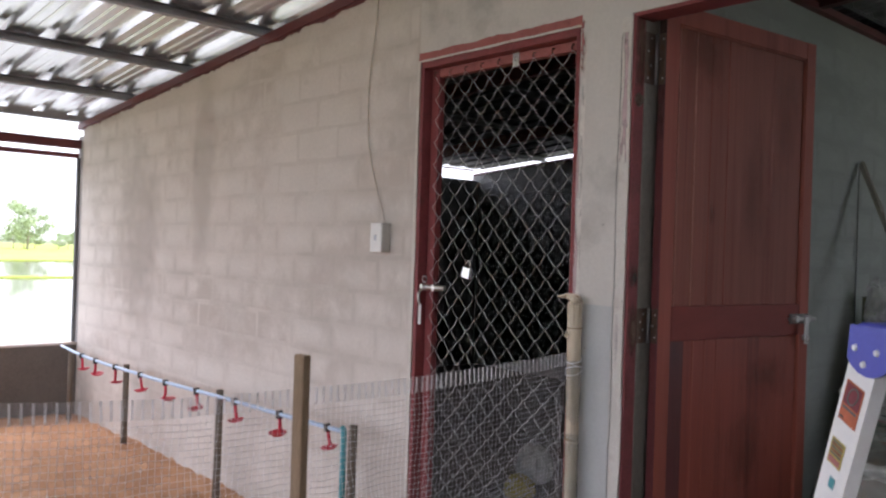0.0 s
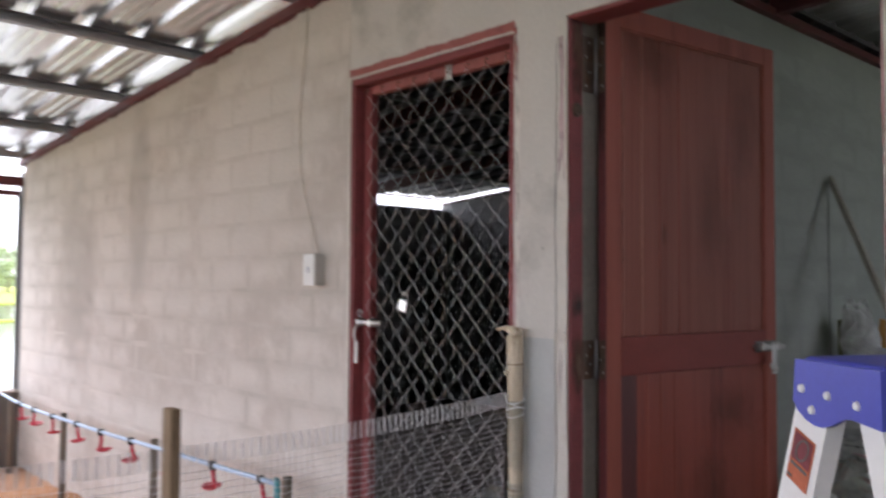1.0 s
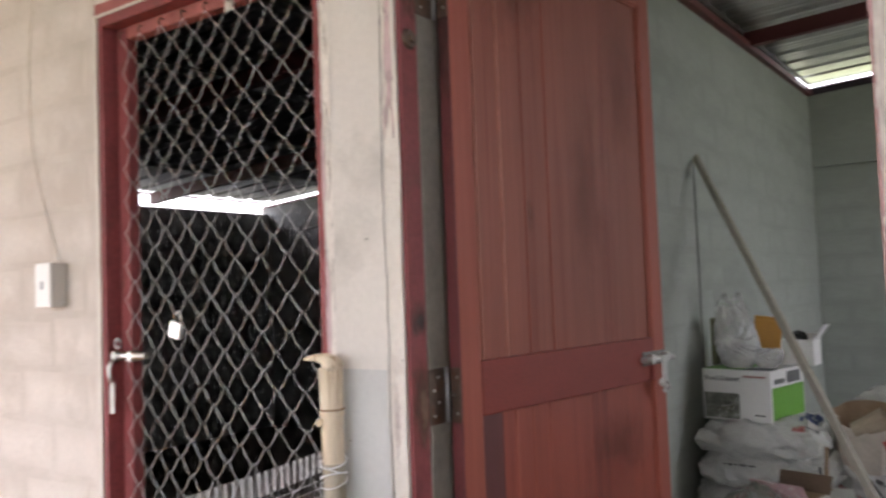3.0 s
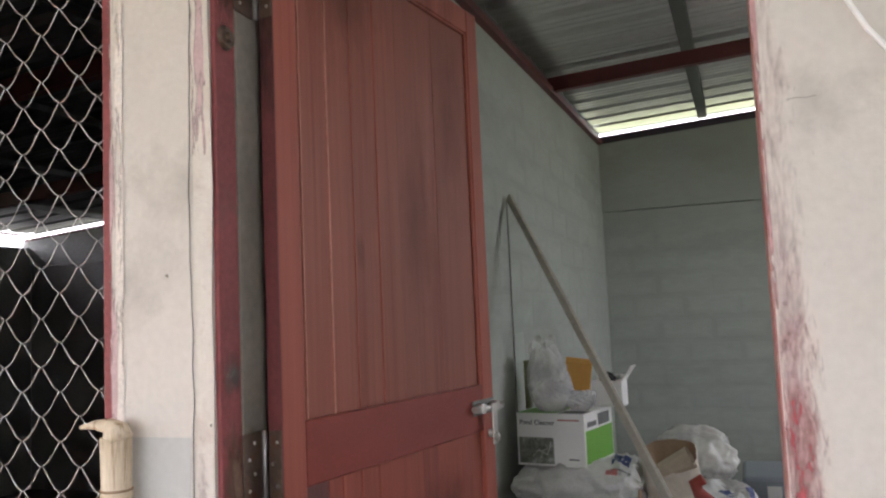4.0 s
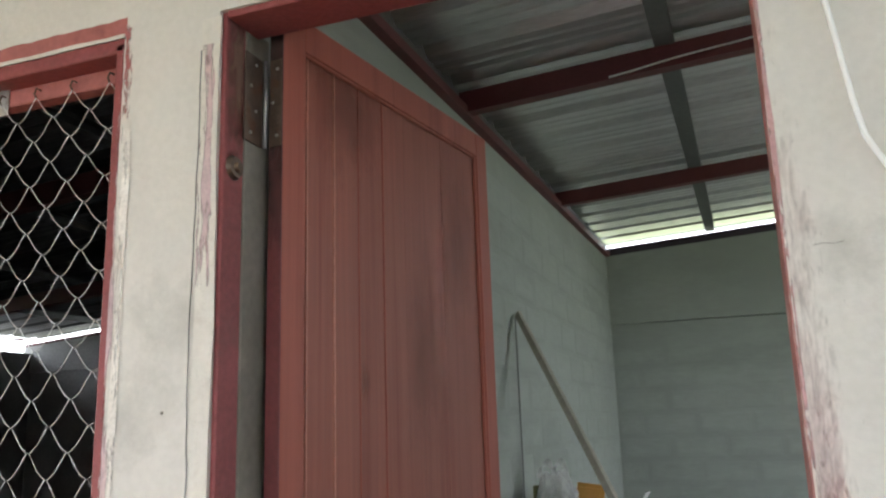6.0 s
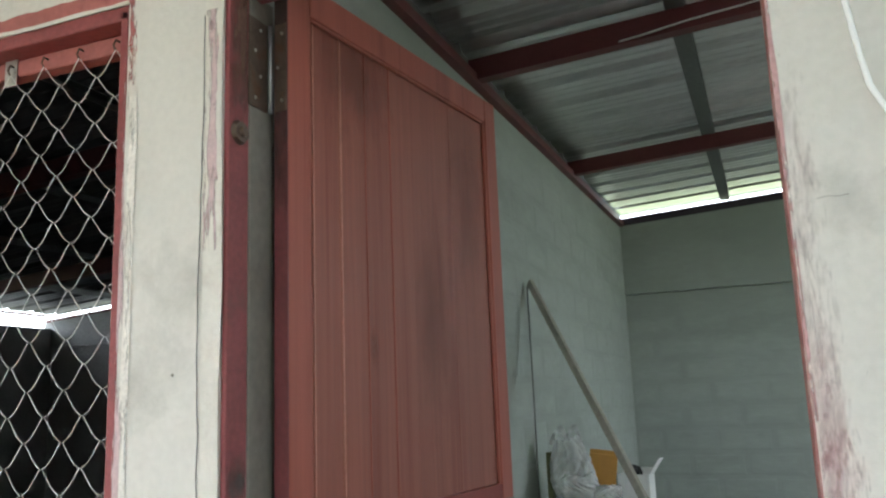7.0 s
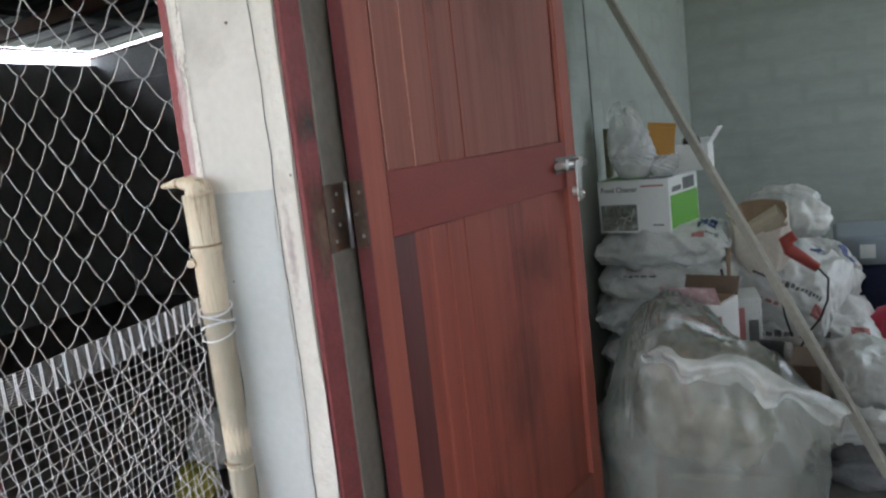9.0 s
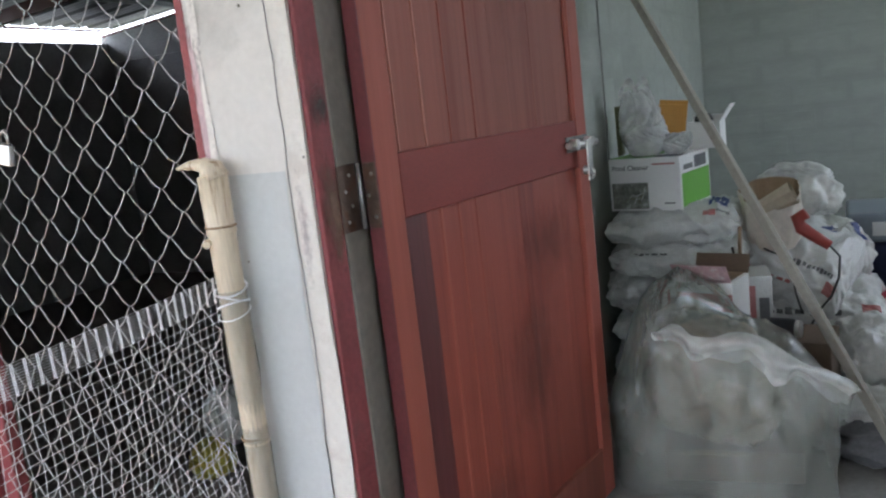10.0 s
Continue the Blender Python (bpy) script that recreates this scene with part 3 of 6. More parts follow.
structure(make("purlin", bm, PURLIN), "grey galvanised eave purlin at the open end", "purlin")
structure(block("eave_angle", (XEND - 0.10, WB, roof_z(XEND) + 0.004), (XEND - 0.07, YCOOP, roof_z(XEND) + 0.020), DARKRED), "thin dark steel angle under the coop eave", "purlin")
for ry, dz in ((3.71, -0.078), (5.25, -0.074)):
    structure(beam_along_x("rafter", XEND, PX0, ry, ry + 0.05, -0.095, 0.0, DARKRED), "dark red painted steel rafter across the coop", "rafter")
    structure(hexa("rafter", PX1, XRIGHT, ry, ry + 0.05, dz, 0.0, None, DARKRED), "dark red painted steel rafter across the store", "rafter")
structure(beam_along_x("rafter", XEND - 0.1, XRIGHT, WY - 0.012, WB, -0.05, 0.0, DARKRED), "red oxide painted rafter along the top of the wall", "rafter")
structure(beam_along_x("closure_strip", XEND - 0.1, XRIGHT, WY - 0.004, WB - 0.002, 0.001, 0.051, STEEL), "galvanised closure strip between rafter and roof sheets", "flashing")
structure(beam_along_x("rafter", XEND - 0.1, XRIGHT, YFRONT - 0.05, YFRONT, -0.09, 0.0, RED), "red oxide painted rafter at the porch front", "rafter")
structure(hexa("wall_plate", PX1, XRIGHT, YBACK - 0.018, YBACK + 0.09, -0.086, -0.032, None, PLATE), "dark painted plate on the back wall", "beam")
structure(beam_along_x("wall_plate", XEND - 0.1, PX0, YCOOP + 0.01, YCOOP + 0.09, -0.047, -0.020, DARKRED), "dark painted plate on the back wall", "beam")
structure(hexa("wall_plate", PX1 - 0.01, PX1 + 0.03, WB, YBACK - 0.012, -0.088, -0.055, None, DARKRED), "dark red strip along the top of the partition", "beam")
# open end: post and two rails
structure(block("end_post", (XEND - 0.064, WY - 0.026, 0.38), (XEND - 0.035, WY - 0.006, 1.825), DARKPURLIN), "dark grey steel post at the open end", "post")
structure(block("end_rail", (XEND - 0.085, YFRONT, 1.90), (XEND - 0.035, WY, 1.97), DARKRED), "dark steel rail across the open end", "rail")
structure(block("end_rail", (XEND - 0.08, YFRONT, 1.826), (XEND - 0.04, WY - 0.015, 1.862), DARKRED), "thin dark steel rail across the open end", "rail")
structure(block("low_wall_cap", (XEND - 0.11, YFRONT, 0.365), (XEND + 0.01, WY - 0.002, 0.38), RENDER), "grey cement cap on the low wall", "coping")
for px in (-3.6, -0.6):
    structure(block("front_post", (px, YFRONT - 0.08, 0.4), (px + 0.06, YFRONT - 0.02, roof_z(px) - 0.09), DARKRED), "dark red steel porch post", "post")

# ---- outside ----
sheet_part("ground", [(-400, -400, -0.6), (400, -400, -0.6), (400, 400, -0.6), (-400, 400, -0.6)], [(0, 1, 2, 3)], GRASS)
structure(bpy.data.objects["ground"], "flat green grassy farmland", "ground")
structure(block("water", (-62.5, -60, -0.62), (-9.5, 60, -0.55), WATER), "bright flooded paddy water behind the shed", "water")
structure(block("bank", (-37.6, -80, -0.6), (-36.6, 90, -0.49), FIELD), "narrow grass bank between two flooded paddies", "bank")
structure(block("field", (-200, -80, -0.6), (-62, 120, -0.47), FIELD), "bright yellow-green grass field beyond the water", "ground")


def tree(at, h, seed, spread=0.42):
    rnd = random.Random(seed)
    t = empty("tree", "leafy green tree with an open uneven crown", "tree", at=at)
    bm = bmesh.new()
    tube(bm, [(0, 0, 0), (0.02 * h, 0, 0.25 * h), (0, 0.02 * h, 0.55 * h), (0.03 * h, 0, 0.85 * h)], [0.03 * h, 0.022 * h, 0.014 * h, 0.004 * h], 8)
    tips = []
    for k in range(14):
        a, z0 = rnd.uniform(0, 6.28), rnd.uniform(0.25, 0.8) * h
        r = spread * h * (1.1 - 0.75 * abs(z0 / h - 0.45)) * rnd.uniform(0.6, 1)
        e = Vector((r * math.cos(a), r * math.sin(a), z0 + rnd.uniform(0.08, 0.22) * h))
        m = Vector((0.45 * e.x, 0.45 * e.y, z0 + 0.4 * (e.z - z0)))
        tube(bm, [(0, 0, z0 * 0.9), m, e], [0.01 * h, 0.007 * h, 0.002 * h], 5)
        tips += [e, (m + e) / 2, m]
    part("trunk", bm, BARK, t)
    vs, fs = [], []
    for p in tips:
        for q in range(120):
            c = p + Vector([rnd.gauss(0, 0.06 * h) for _ in range(3)])
            a, b = Vector([rnd.uniform(-1, 1) for _ in range(3)]), Vector([rnd.uniform(-1, 1) for _ in range(3)])
            s = 0.026 * h * rnd.uniform(0.6, 1.4)
            i = len(vs)
            vs += [c + a * s, c + b * s * 0.6, c - a * s, c - b * s * 0.6]
            fs.append((i, i + 1, i + 2, i + 3))
    sheet_part("crown", vs, fs, LEAVES, t)
    return t


tree((-112, 31.2, -0.47), 6.0, 3, 0.46)
tree((-124, 27.2, -0.47), 4.2, 5)
# low hedge along the far side of the field
for k in range(16):
    tree((-118 - 2 * (k % 3), 14.0 + 1.9 * k, -0.47), 1.7 + 0.25 * (k * 7 % 4), 20 + k, 0.75)

# ---- mesh door ----
frame_d = empty("mesh_door_frame", "red painted timber door frame set in the wall", "door frame", at=(MX0, WY, 0))
frame_d["kind"] = "structure"


def at_world(name, lo, hi, mat, thing, label="", bevel=0.002):
    """A box given in world places under a thing that stands at thing.location."""
    o = thing.location
    return block(name, [a - b for a, b in zip(lo, o)], [a - b for a, b in zip(hi, o)], mat, thing, label, bevel)


at_world("jamb", (MX0 + 0.004, WY + 0.002, -0.06), (MX0 + 0.025, WB + 0.006, MTOP - 0.01), RED, frame_d, bevel=0.004)
at_world("jamb", (MX1 - 0.022, WY + 0.002, -0.06), (MX1 - 0.002, WB + 0.006, MTOP - 0.01), RED, frame_d, bevel=0.004)
at_world("head", (MX0 + 0.004, WY + 0.002, MTOP - 0.03), (MX1 - 0.002, WB + 0.006, MTOP), RED, frame_d, bevel=0.004)
LX0, LX1, LY0, LY1, LZ1 = MX0 + 0.030, MX1 - 0.026, WY + 0.045, WY + 0.08, MTOP - 0.030
mesh_door = empty("mesh_door", "closed red timber framed door covered with chain link wire mesh", "door", at=(LX1, LY0, 0))
at_world("stile", (LX0, LY0, -0.04), (LX0 + 0.045, LY1, LZ1), RED, mesh_door, bevel=0.004)
at_world("stile", (LX1 - 0.024, LY0, -0.04), (LX1, LY1, LZ1), RED, mesh_door, bevel=0.004)
at_world("top_rail", (LX0 + 0.045, LY0 + 0.001, LZ1 - 0.036), (LX1 - 0.024, LY1, LZ1), PINKRED, mesh_door, "faded pinkish red top rail", bevel=0.004)
at_world("bottom_rail", (LX0 + 0.045, LY0 + 0.001, -0.04), (LX1 - 0.024, LY1, 0.05), RED, mesh_door, bevel=0.004)
# chain link: zigzag wires that hook round their neighbours, sagging a little
PITCH, RISE = 0.0903, 0.0905
lines = []
x, col = -1.823 - 8 * PITCH, 0
while x < LX1 - 0.012:
    pts = []
    z, k = 1.105 + 9 * RISE, 0
    while z > -0.03:
        for u in range(10):
            s = u / 10.0
            left = (k + col) % 2 == 0
            side = s if left else 1 - s
            bend = 0.55 if left else 0.80
            drop = (1 - bend) * s + bend * math.sin(math.pi / 2 * s)
            px = x + PITCH * 0.5 * (side * 1.05 - 0.025)
            px += 0.004 * noise.noise((px * 3, z * 3, 1))
            pts.append((px - LX1, -0.006 + 0.003 * math.cos(math.pi * side), z - 0.5 * RISE * drop + 0.003 * noise.noise((px * 4, z * 4, 6))))
        z -= 0.5 * RISE
        k += 1
    lines.append(pts)
    x += PITCH * 0.5
    col += 1
threads("wire_mesh", lines, 0.00102, WIRE, mesh_door, "galvanised chain link wire mesh", 5)
# bent rusty nails that hold the mesh on the top rail
nail_x = -1.823 - 8 * PITCH
while nail_x < LX1 - 0.03:
    bm = bmesh.new()
    tube(bm, [(nail_x - LX1 + 0.004, -0.001, LZ1 - 0.016), (nail_x - LX1 + 0.002, -0.010, LZ1 - 0.014), (nail_x - LX1 - 0.001, -0.012, LZ1 - 0.026), (nail_x - LX1 + 0.001, -0.008, LZ1 - 0.034)], 0.0022, 6)
    part("nail", bm, HINGESTEEL, mesh_door, "bent rusty nail")
    nail_x += PITCH

# ---- timber door and frame ----
frame_t = empty("timber_door_frame", "red painted timber door frame with bare rebate", "door frame", at=(BX0, WY, 0))
frame_t["kind"] = "structure"
at_world("jamb", (BX0, WY + 0.006, -0.004), (BX0 + 0.010, WY + 0.065, BTOP), RED, frame_t, bevel=0.003)
at_world("jamb_rebate", (BX0, WY + 0.0652, -0.004), (BX0 + 0.012, WY + 0.138, BTOP), REBATE, frame_t, "bare grey rebate")
at_world("jamb", (BX1 - 0.003, WY + 0.006, -0.004), (BX1 + 0.01, WY + 0.105, BTOP), WORNRED, frame_t, bevel=0.002)
at_world("head", (BX0 + 0.010, WY + 0.006, BTOP - 0.012), (BX1 - 0.003, WB + 0.002, BTOP + 0.01), RED, frame_t, bevel=0.003)
at_world("head_rebate", (BX0 + 0.004, WY + 0.06, BTOP + 0.03), (BX1 - 0.006, WY + 0.115, BTOP + 0.05), RED, frame_t)

for z0, z1 in ((0.05, 0.86), (1.06, 1.68)):
    sheet_part("scratches", [(0.0106, 0.010, z0), (0.0106, 0.056, z0), (0.0106, 0.056, z1), (0.0106, 0.010, z1)], [(0, 1, 2, 3)], FLECK, frame_t, "pale scratches in the red paint")

for k, (zc, rz, colour, amount) in enumerate(((1.90, 0.26, (0.16, 0.085, 0.06), 0.85), (0.955, 0.13, (0.20, 0.12, 0.085), 0.95), (1.13, 0.05, (0.12, 0.11, 0.10), 0.7))):
    dirt = stain_paint("hinge_grime", colour, (0, 0.045, zc), (1, 0.06, rz), amount, 5 + 9 * k, (1, 45, 14), 0.6)
    sheet_part("grime", [(0.0112 + 0.0004 * k, 0.008, zc - rz), (0.0112 + 0.0004 * k, 0.057, zc - rz), (0.0112 + 0.0004 * k, 0.057, min(BTOP, zc + rz)), (0.0112 + 0.0004 * k, 0.008, min(BTOP, zc + rz))], [(0, 1, 2, 3)], dirt, frame_t, "brown grime and bare wood by the hinge")
HINGE = Vector((-1.492, 2.347, 0))
FREE = Vector((-1.370, 3.208, 0))
LEAF_W, LEAF_T, LEAF_Z0, LEAF_Z1 = 0.870, 0.031, 0.015, 2.045
leaf_angle = math.degrees(math.atan2(FREE.y - HINGE.y, FREE.x - HINGE.x))
door = empty("timber_door", "open red-brown stained timber door with boarded panels", "door", at=HINGE)
door.rotation_euler = (0, 0, radians(leaf_angle))
# in the leaf's own axes: x along the leaf, y = 0 the seen face, thickness to +y
SW, TR, MR0, MR1, BR = 0.064, 0.066, 0.915, 1.034, 0.14


def leaf_box(name, lo, hi, label="", mat=None, bevel=0.003):
    return block(name, lo, hi, mat or WOOD, door, label, bevel)


leaf_box("stile", (0, 0, LEAF_Z0), (SW, LEAF_T, LEAF_Z1), mat=WOODRAIL)
leaf_box("stile", (LEAF_W - 0.06, 0, LEAF_Z0), (LEAF_W, LEAF_T, LEAF_Z1), mat=WOODRAIL)
leaf_box("edge_strip", (-0.0022, 0.0004, LEAF_Z0), (-0.0002, LEAF_T, LEAF_Z1), "dark red painted edge", DARKRED, 0)
edge_grime = stain_paint("edge_grime", (0.05, 0.030, 0.025), (0, 0.018, 1.98), (1, 0.30, 0.62), 0.8, 17, (1, 20, 6), 0.7)
sheet_part("grime", [(-0.0026, 0.0006, 1.2), (-0.0026, LEAF_T - 0.0005, 1.2), (-0.0026, LEAF_T - 0.0005, LEAF_Z1), (-0.0026, 0.0006, LEAF_Z1)], [(0, 1, 2, 3)], edge_grime, door, "dark grime on the door edge")
leaf_box("top_rail", (SW, 0.0008, LEAF_Z1 - TR), (LEAF_W - 0.06, LEAF_T, LEAF_Z1), mat=WOODRAIL)
leaf_box("middle_rail", (SW, 0.0008, MR0), (LEAF_W - 0.06, LEAF_T, MR1), mat=WOODMID, label="smooth deep red middle rail")
leaf_box("bottom_rail", (SW, 0.0008, LEAF_Z0), (LEAF_W - 0.06, LEAF_T, LEAF_Z0 + BR))
UPPER = (0, 0.018, 0.105, 0.19, 0.285, 0.375, 0.47, 0.555, 0.65, 0.74)
LOWER = (0, 0.010, 0.080, 0.128, 0.19, 0.255, 0.345, 0.44, 0.53, 0.635, 0.74)
for z0, z1, cuts in ((MR1, LEAF_Z1 - TR, UPPER), (LEAF_Z0 + BR, MR0, LOWER)):
    low = z0 < 0.5
    for k in range(len(cuts) - 1):
        dark = low and k == 1
        leaf_box("board", (SW + cuts[k], 0.011 + (0.0, 0.0006, 0.0, 0.0004, 0.0001)[k % 5], z0), (SW + cuts[k + 1], 0.026, z1), "dark purple-brown board" if dark else "", DARKBOARD if dark else WOODLOW if low else WOOD, 0.0005 if k < 5 else 0.0002)
        # beads in paler wood carry the joint highlights in their colour
        if k and k < (6 if low else 5) and not (low and k < 3):
            w = (0.0014, 0.0042, 0.0016, 0.0048, 0.0016)[k % 5] if low else (0.0018 if k in (1, 2, 4) else 0.0008)
            leaf_box("board_bead", (SW + cuts[k] - w, 0.0085, z0), (SW + cuts[k] + w, 0.0125, z1), "rounded bead between boards, its highlight put in paler wood", GLINTBEAD if k in (1, 2) and not low else WOODRAIL, 0.3 * w)
leaf_box("panel_back", (SW, 0.0262, LEAF_Z0 + BR), (LEAF_W - 0.06, 0.030, LEAF_Z1 - TR), "plain back of the panels", DARKBOARD, 0)
# thin bead round the upper panel
for lo, hi in (((SW, 0.004, MR1), (SW + 0.007, 0.011, LEAF_Z1 - TR)), ((LEAF_W - 0.067, 0.004, MR1), (LEAF_W - 0.06, 0.011, LEAF_Z1 - TR)), ((SW + 0.007, 0.004, LEAF_Z1 - TR - 0.007), (LEAF_W - 0.067, 0.011, LEAF_Z1 - TR))):
    leaf_box("bead", lo, hi, "", WOODRAIL, 0.002)

# smudges and the panels' diagonal shading, both painted as soft brown sheets
for k, (mx, mz, rx, rz, amount) in enumerate(((0.22, 1.90, 0.20, 0.22, 0.34), (0.70, 1.72, 0.14, 0.34, 0.20), (0.52, 1.42, 0.14, 0.36, 0.22), (0.27, 1.36, 0.025, 0.06, 0.26), (0.62, 0.76, 0.22, 0.16, 0.36), (0.50, 0.50, 0.22, 0.24, 0.32), (0.30, 0.25, 0.16, 0.16, 0.25))):
    x0, x1 = max(SW + 0.008, mx - rx), min(LEAF_W - 0.068, mx + rx)
    z0, z1 = (max(MR1, mz - rz), min(LEAF_Z1 - TR - 0.008, mz + rz)) if mz > 1 else (max(LEAF_Z0 + BR, mz - rz), min(MR0, mz + rz))
    mark = stain_paint("smudge_shade", (0.14, 0.055, 0.042), (mx, 0, mz), (rx, 1, rz), amount, 60 + 11 * k, (12, 1, 5), 0.55)
    sheet_part("smudge_shade", [(x0, 0.0080, z0), (x1, 0.0080, z0), (x1, 0.0080, z1), (x0, 0.0080, z1)], [(0, 1, 2, 3)], mark, door, "dull brown smudges and painted shading on the boards")


def screw(bm, m):
    cone(bm, m, 0.0035, 0.0028, 0.002, 8)


def butt_hinge(zc, h=0.115):
    """Two steel leaves with screws and a pin, at the hinge side of the door."""
    t = part("hinge", box(bmesh.new(), (0.0, 0.0, -h / 2), (0.003, 0.056, h / 2), 0.0008), HINGESTEEL, frame_t, "worn dark steel butt hinge")
    t.location = (0.012, 0.058, zc)
    d = HINGE - Vector((BX0 + 0.012, WY + 0.058, 0))
    bm = bmesh.new()
    tube(bm, [(0.007, 0.060, -h / 2), (0.007, 0.060, h / 2)], 0.0042, 10)
    part("pin", bm, PURLIN, t, "grey hinge pin")
    bm = box(bmesh.new(), (-0.0035, 0.002, -h / 2), (-0.0005, 0.030, h / 2), 0.0008)
    bm.transform(pose(d.x, d.y, 0, 0, 0, leaf_angle))
    part("door_plate", bm, HINGESTEEL, t)
    for k in range(4):
        bm = bmesh.new()
        screw(bm, pose(0.004, 0.018 + 0.016 * (k % 2), -h / 2 + 0.018 + k * (h - 0.036) / 3, 0, 90, 0))
        part("screw", bm, CHROME, t)
    for k in range(3):
        bm = bmesh.new()
        screw(bm, pose(d.x, d.y, 0, 0, 0, leaf_angle) @ pose(-0.0045, 0.012 + 0.010 * (k % 2), -h / 2 + 0.02 + k * (h - 0.04) / 2, 0, -90, 0))
        part("screw", bm, CHROME, t)
    return t


butt_hinge(1.855, 0.17)
butt_hinge(0.968)
bm = bmesh.new()
cone(bm, pose(0.014, 0.035, 1.71, 0, 90, 0), 0.022, 0.018, 0.008, 18)
cone(bm, pose(0.021, 0.035, 1.71, 0, 90, 0), 0.010, 0.008, 0.008, 14)
part("knob", bm, HINGESTEEL, frame_t, "small grey round metal knob")

# sliding bolt at the free end of the leaf
bm = bmesh.new()
tube(bm, [(0.722, -0.016, 0.977), (0.886, -0.016, 0.974)], 0.0085, 12)
bolt = part("bolt", bm, CHROME, door, "worn steel sliding bolt")
part("plate", box(bmesh.new(), (0.742, -0.003, 0.958), (0.866, -0.0005, 0.996), 0.0008), DULLSTEEL, bolt)
for lo, hi in (((0.752, -0.026, 0.964), (0.772, -0.003, 0.990)), ((0.834, -0.026, 0.964), (0.858, -0.003, 0.990))):
    part("bracket", box(bmesh.new(), lo, hi, 0.004), CHROME, bolt)
part("hasp", box(bmesh.new(), (0.800, -0.031, 0.882), (0.826, -0.026, 0.985), 0.002), CHROME, bolt, "flat hanging hasp")
bm = bmesh.new()
cone(bm, pose(0.840, -0.008, 0.905, 90, 0, 0), 0.012, 0.009, 0.014, 12)
part("staple", bm, CHROME, bolt)
bm = bmesh.new()
tube(bm, [(0.813, -0.031, 0.912), (0.813, -0.040, 0.905), (0.813, -0.040, 0.893), (0.813, -0.031, 0.888)], 0.0025, 6)
part("loop", bm, CHROME, bolt)

# bolt with hanging hasp on the mesh door, padlock hanging in the mesh
bm = bmesh.new()
tube(bm, [(-0.032, -0.022, 0), (0.145, -0.022, 0.002)], 0.0105, 12)
mb = part("bolt", bm, CHROME, mesh_door, "chrome sliding bolt")
mb.location = (LX0 - LX1, 0, 1.04)
part("bracket", box(bmesh.new(), (0.0, -0.034, -0.014), (0.016, 0.0, 0.014), 0.003), CHROME, mb)
part("bracket", box(bmesh.new(), (0.072, -0.034, -0.014), (0.088, 0.0, 0.014), 0.003), CHROME, mb)
bm = bmesh.new()
tube(bm, [(0.010, -0.034, -0.008), (0.002, -0.040, -0.030), (0.002, -0.040, -0.052), (0.010, -0.038, -0.078)], 0.0055, 8)
part("shackle", bm, CHROME, mb)
part("hasp", box(bmesh.new(), (0.004, -0.042, -0.155), (0.020, -0.036, -0.070), 0.002), WHITE, mb, "pale flat hasp")
bm = bmesh.new()
tube(bm, [(0.026 + 0.012 * math.cos(a), -0.03, 0.034 + 0.014 * math.sin(a)) for a in [0.5 * k for k in range(13)]], 0.003, 6)
part("ring", bm, PURLIN, mb, "dark ring")
pad = empty("padlock", "small bright steel padlock hanging in the wire mesh", "padlock", at=(-2.322, LY0 - 0.012, 1.088))
pad.rotation_euler = (0, radians(12), 0)
part("body", box(bmesh.new(), (-0.022, -0.008, 0), (0.022, 0.008, 0.045), 0.004), material("bright_steel", (0.85, 0.85, 0.86), 0.25, 0.6, vary=0.05, bump=0.0), pad)
bm = bmesh.new()
tube(bm, [(-0.012, 0, 0.045), (-0.012, 0, 0.062), (0.0, 0, 0.072), (0.012, 0, 0.062), (0.012, 0, 0.045)], 0.003, 8)
part("shackle", bm, CHROME, pad)
bm = box(bmesh.new(), (-0.016, -0.003, -0.03), (0.016, -0.0005, 0.03), 0.001)
bm.transform(Matrix.Translation((-2.098 - LX1, 0, 1.93)))
part("foil_tag", bm, CHROME, mesh_door, "small worn foil tag")


# paint smeared over the plaster round the frames, ragged at its outer edge
def ragged(name, x0, x1, z0, z1, mat, label, seed, along="z", rag=0.012, y=None, steps=40):
    """A thin coat on the wall between two wavering edges."""
    vs, fs = [], []
    y = WY if y is None else y
    d = 0.0006 + 0.0005 * (seed % 4)
    for k in range(steps + 1):
        f = k / steps
        n1 = rag * noise.noise((f * 9, seed * 1.3, 0.0)) + 0.5 * rag * noise.noise((f * 31, seed * 1.3, 2.0))
        n2 = rag * noise.noise((f * 9, seed * 1.3, 5.0)) + 0.5 * rag * noise.noise((f * 31, seed * 1.3, 7.0))
        if along == "z":
            z = z0 + (z1 - z0) * f
            vs += [(x0 + n1, y - d, z), (x1 + n2, y - d, z)]
        else:
            x = x0 + (x1 - x0) * f
            vs += [(x, y - d, z0 + n1), (x, y - d, z1 + n2)]
    for k in range(steps):
        a = 2 * k
        fs.append((a, a + 1, a + 3, a + 2))
    return structure(sheet_part(name, vs, fs, mat), label, "paint")


ragged("paint_smear", MX0 - 0.012, MX0 + 0.004, -0.05, MTOP, CREAM, "pale cream paint edge beside the mesh door frame", 1, rag=0.005)
ragged("paint_smear", MX0 - 0.004, MX1 + 0.004, MTOP + 0.002, MTOP + 0.035, PINKRED, "band of red paint over the frame head", 4, along="x", rag=0.007)
ragged("paint_smear", MX0, MX1, MTOP - 0.003, MTOP + 0.005, CREAM, "pale lip of plaster over the frame head", 7, along="x", rag=0.004)
ragged("paint_smear", MX1 - 0.002, MX1 + 0.012, -0.05, MTOP + 0.02, MAUVE, "thin mauve paint along the pillar edge", 2, rag=0.004)
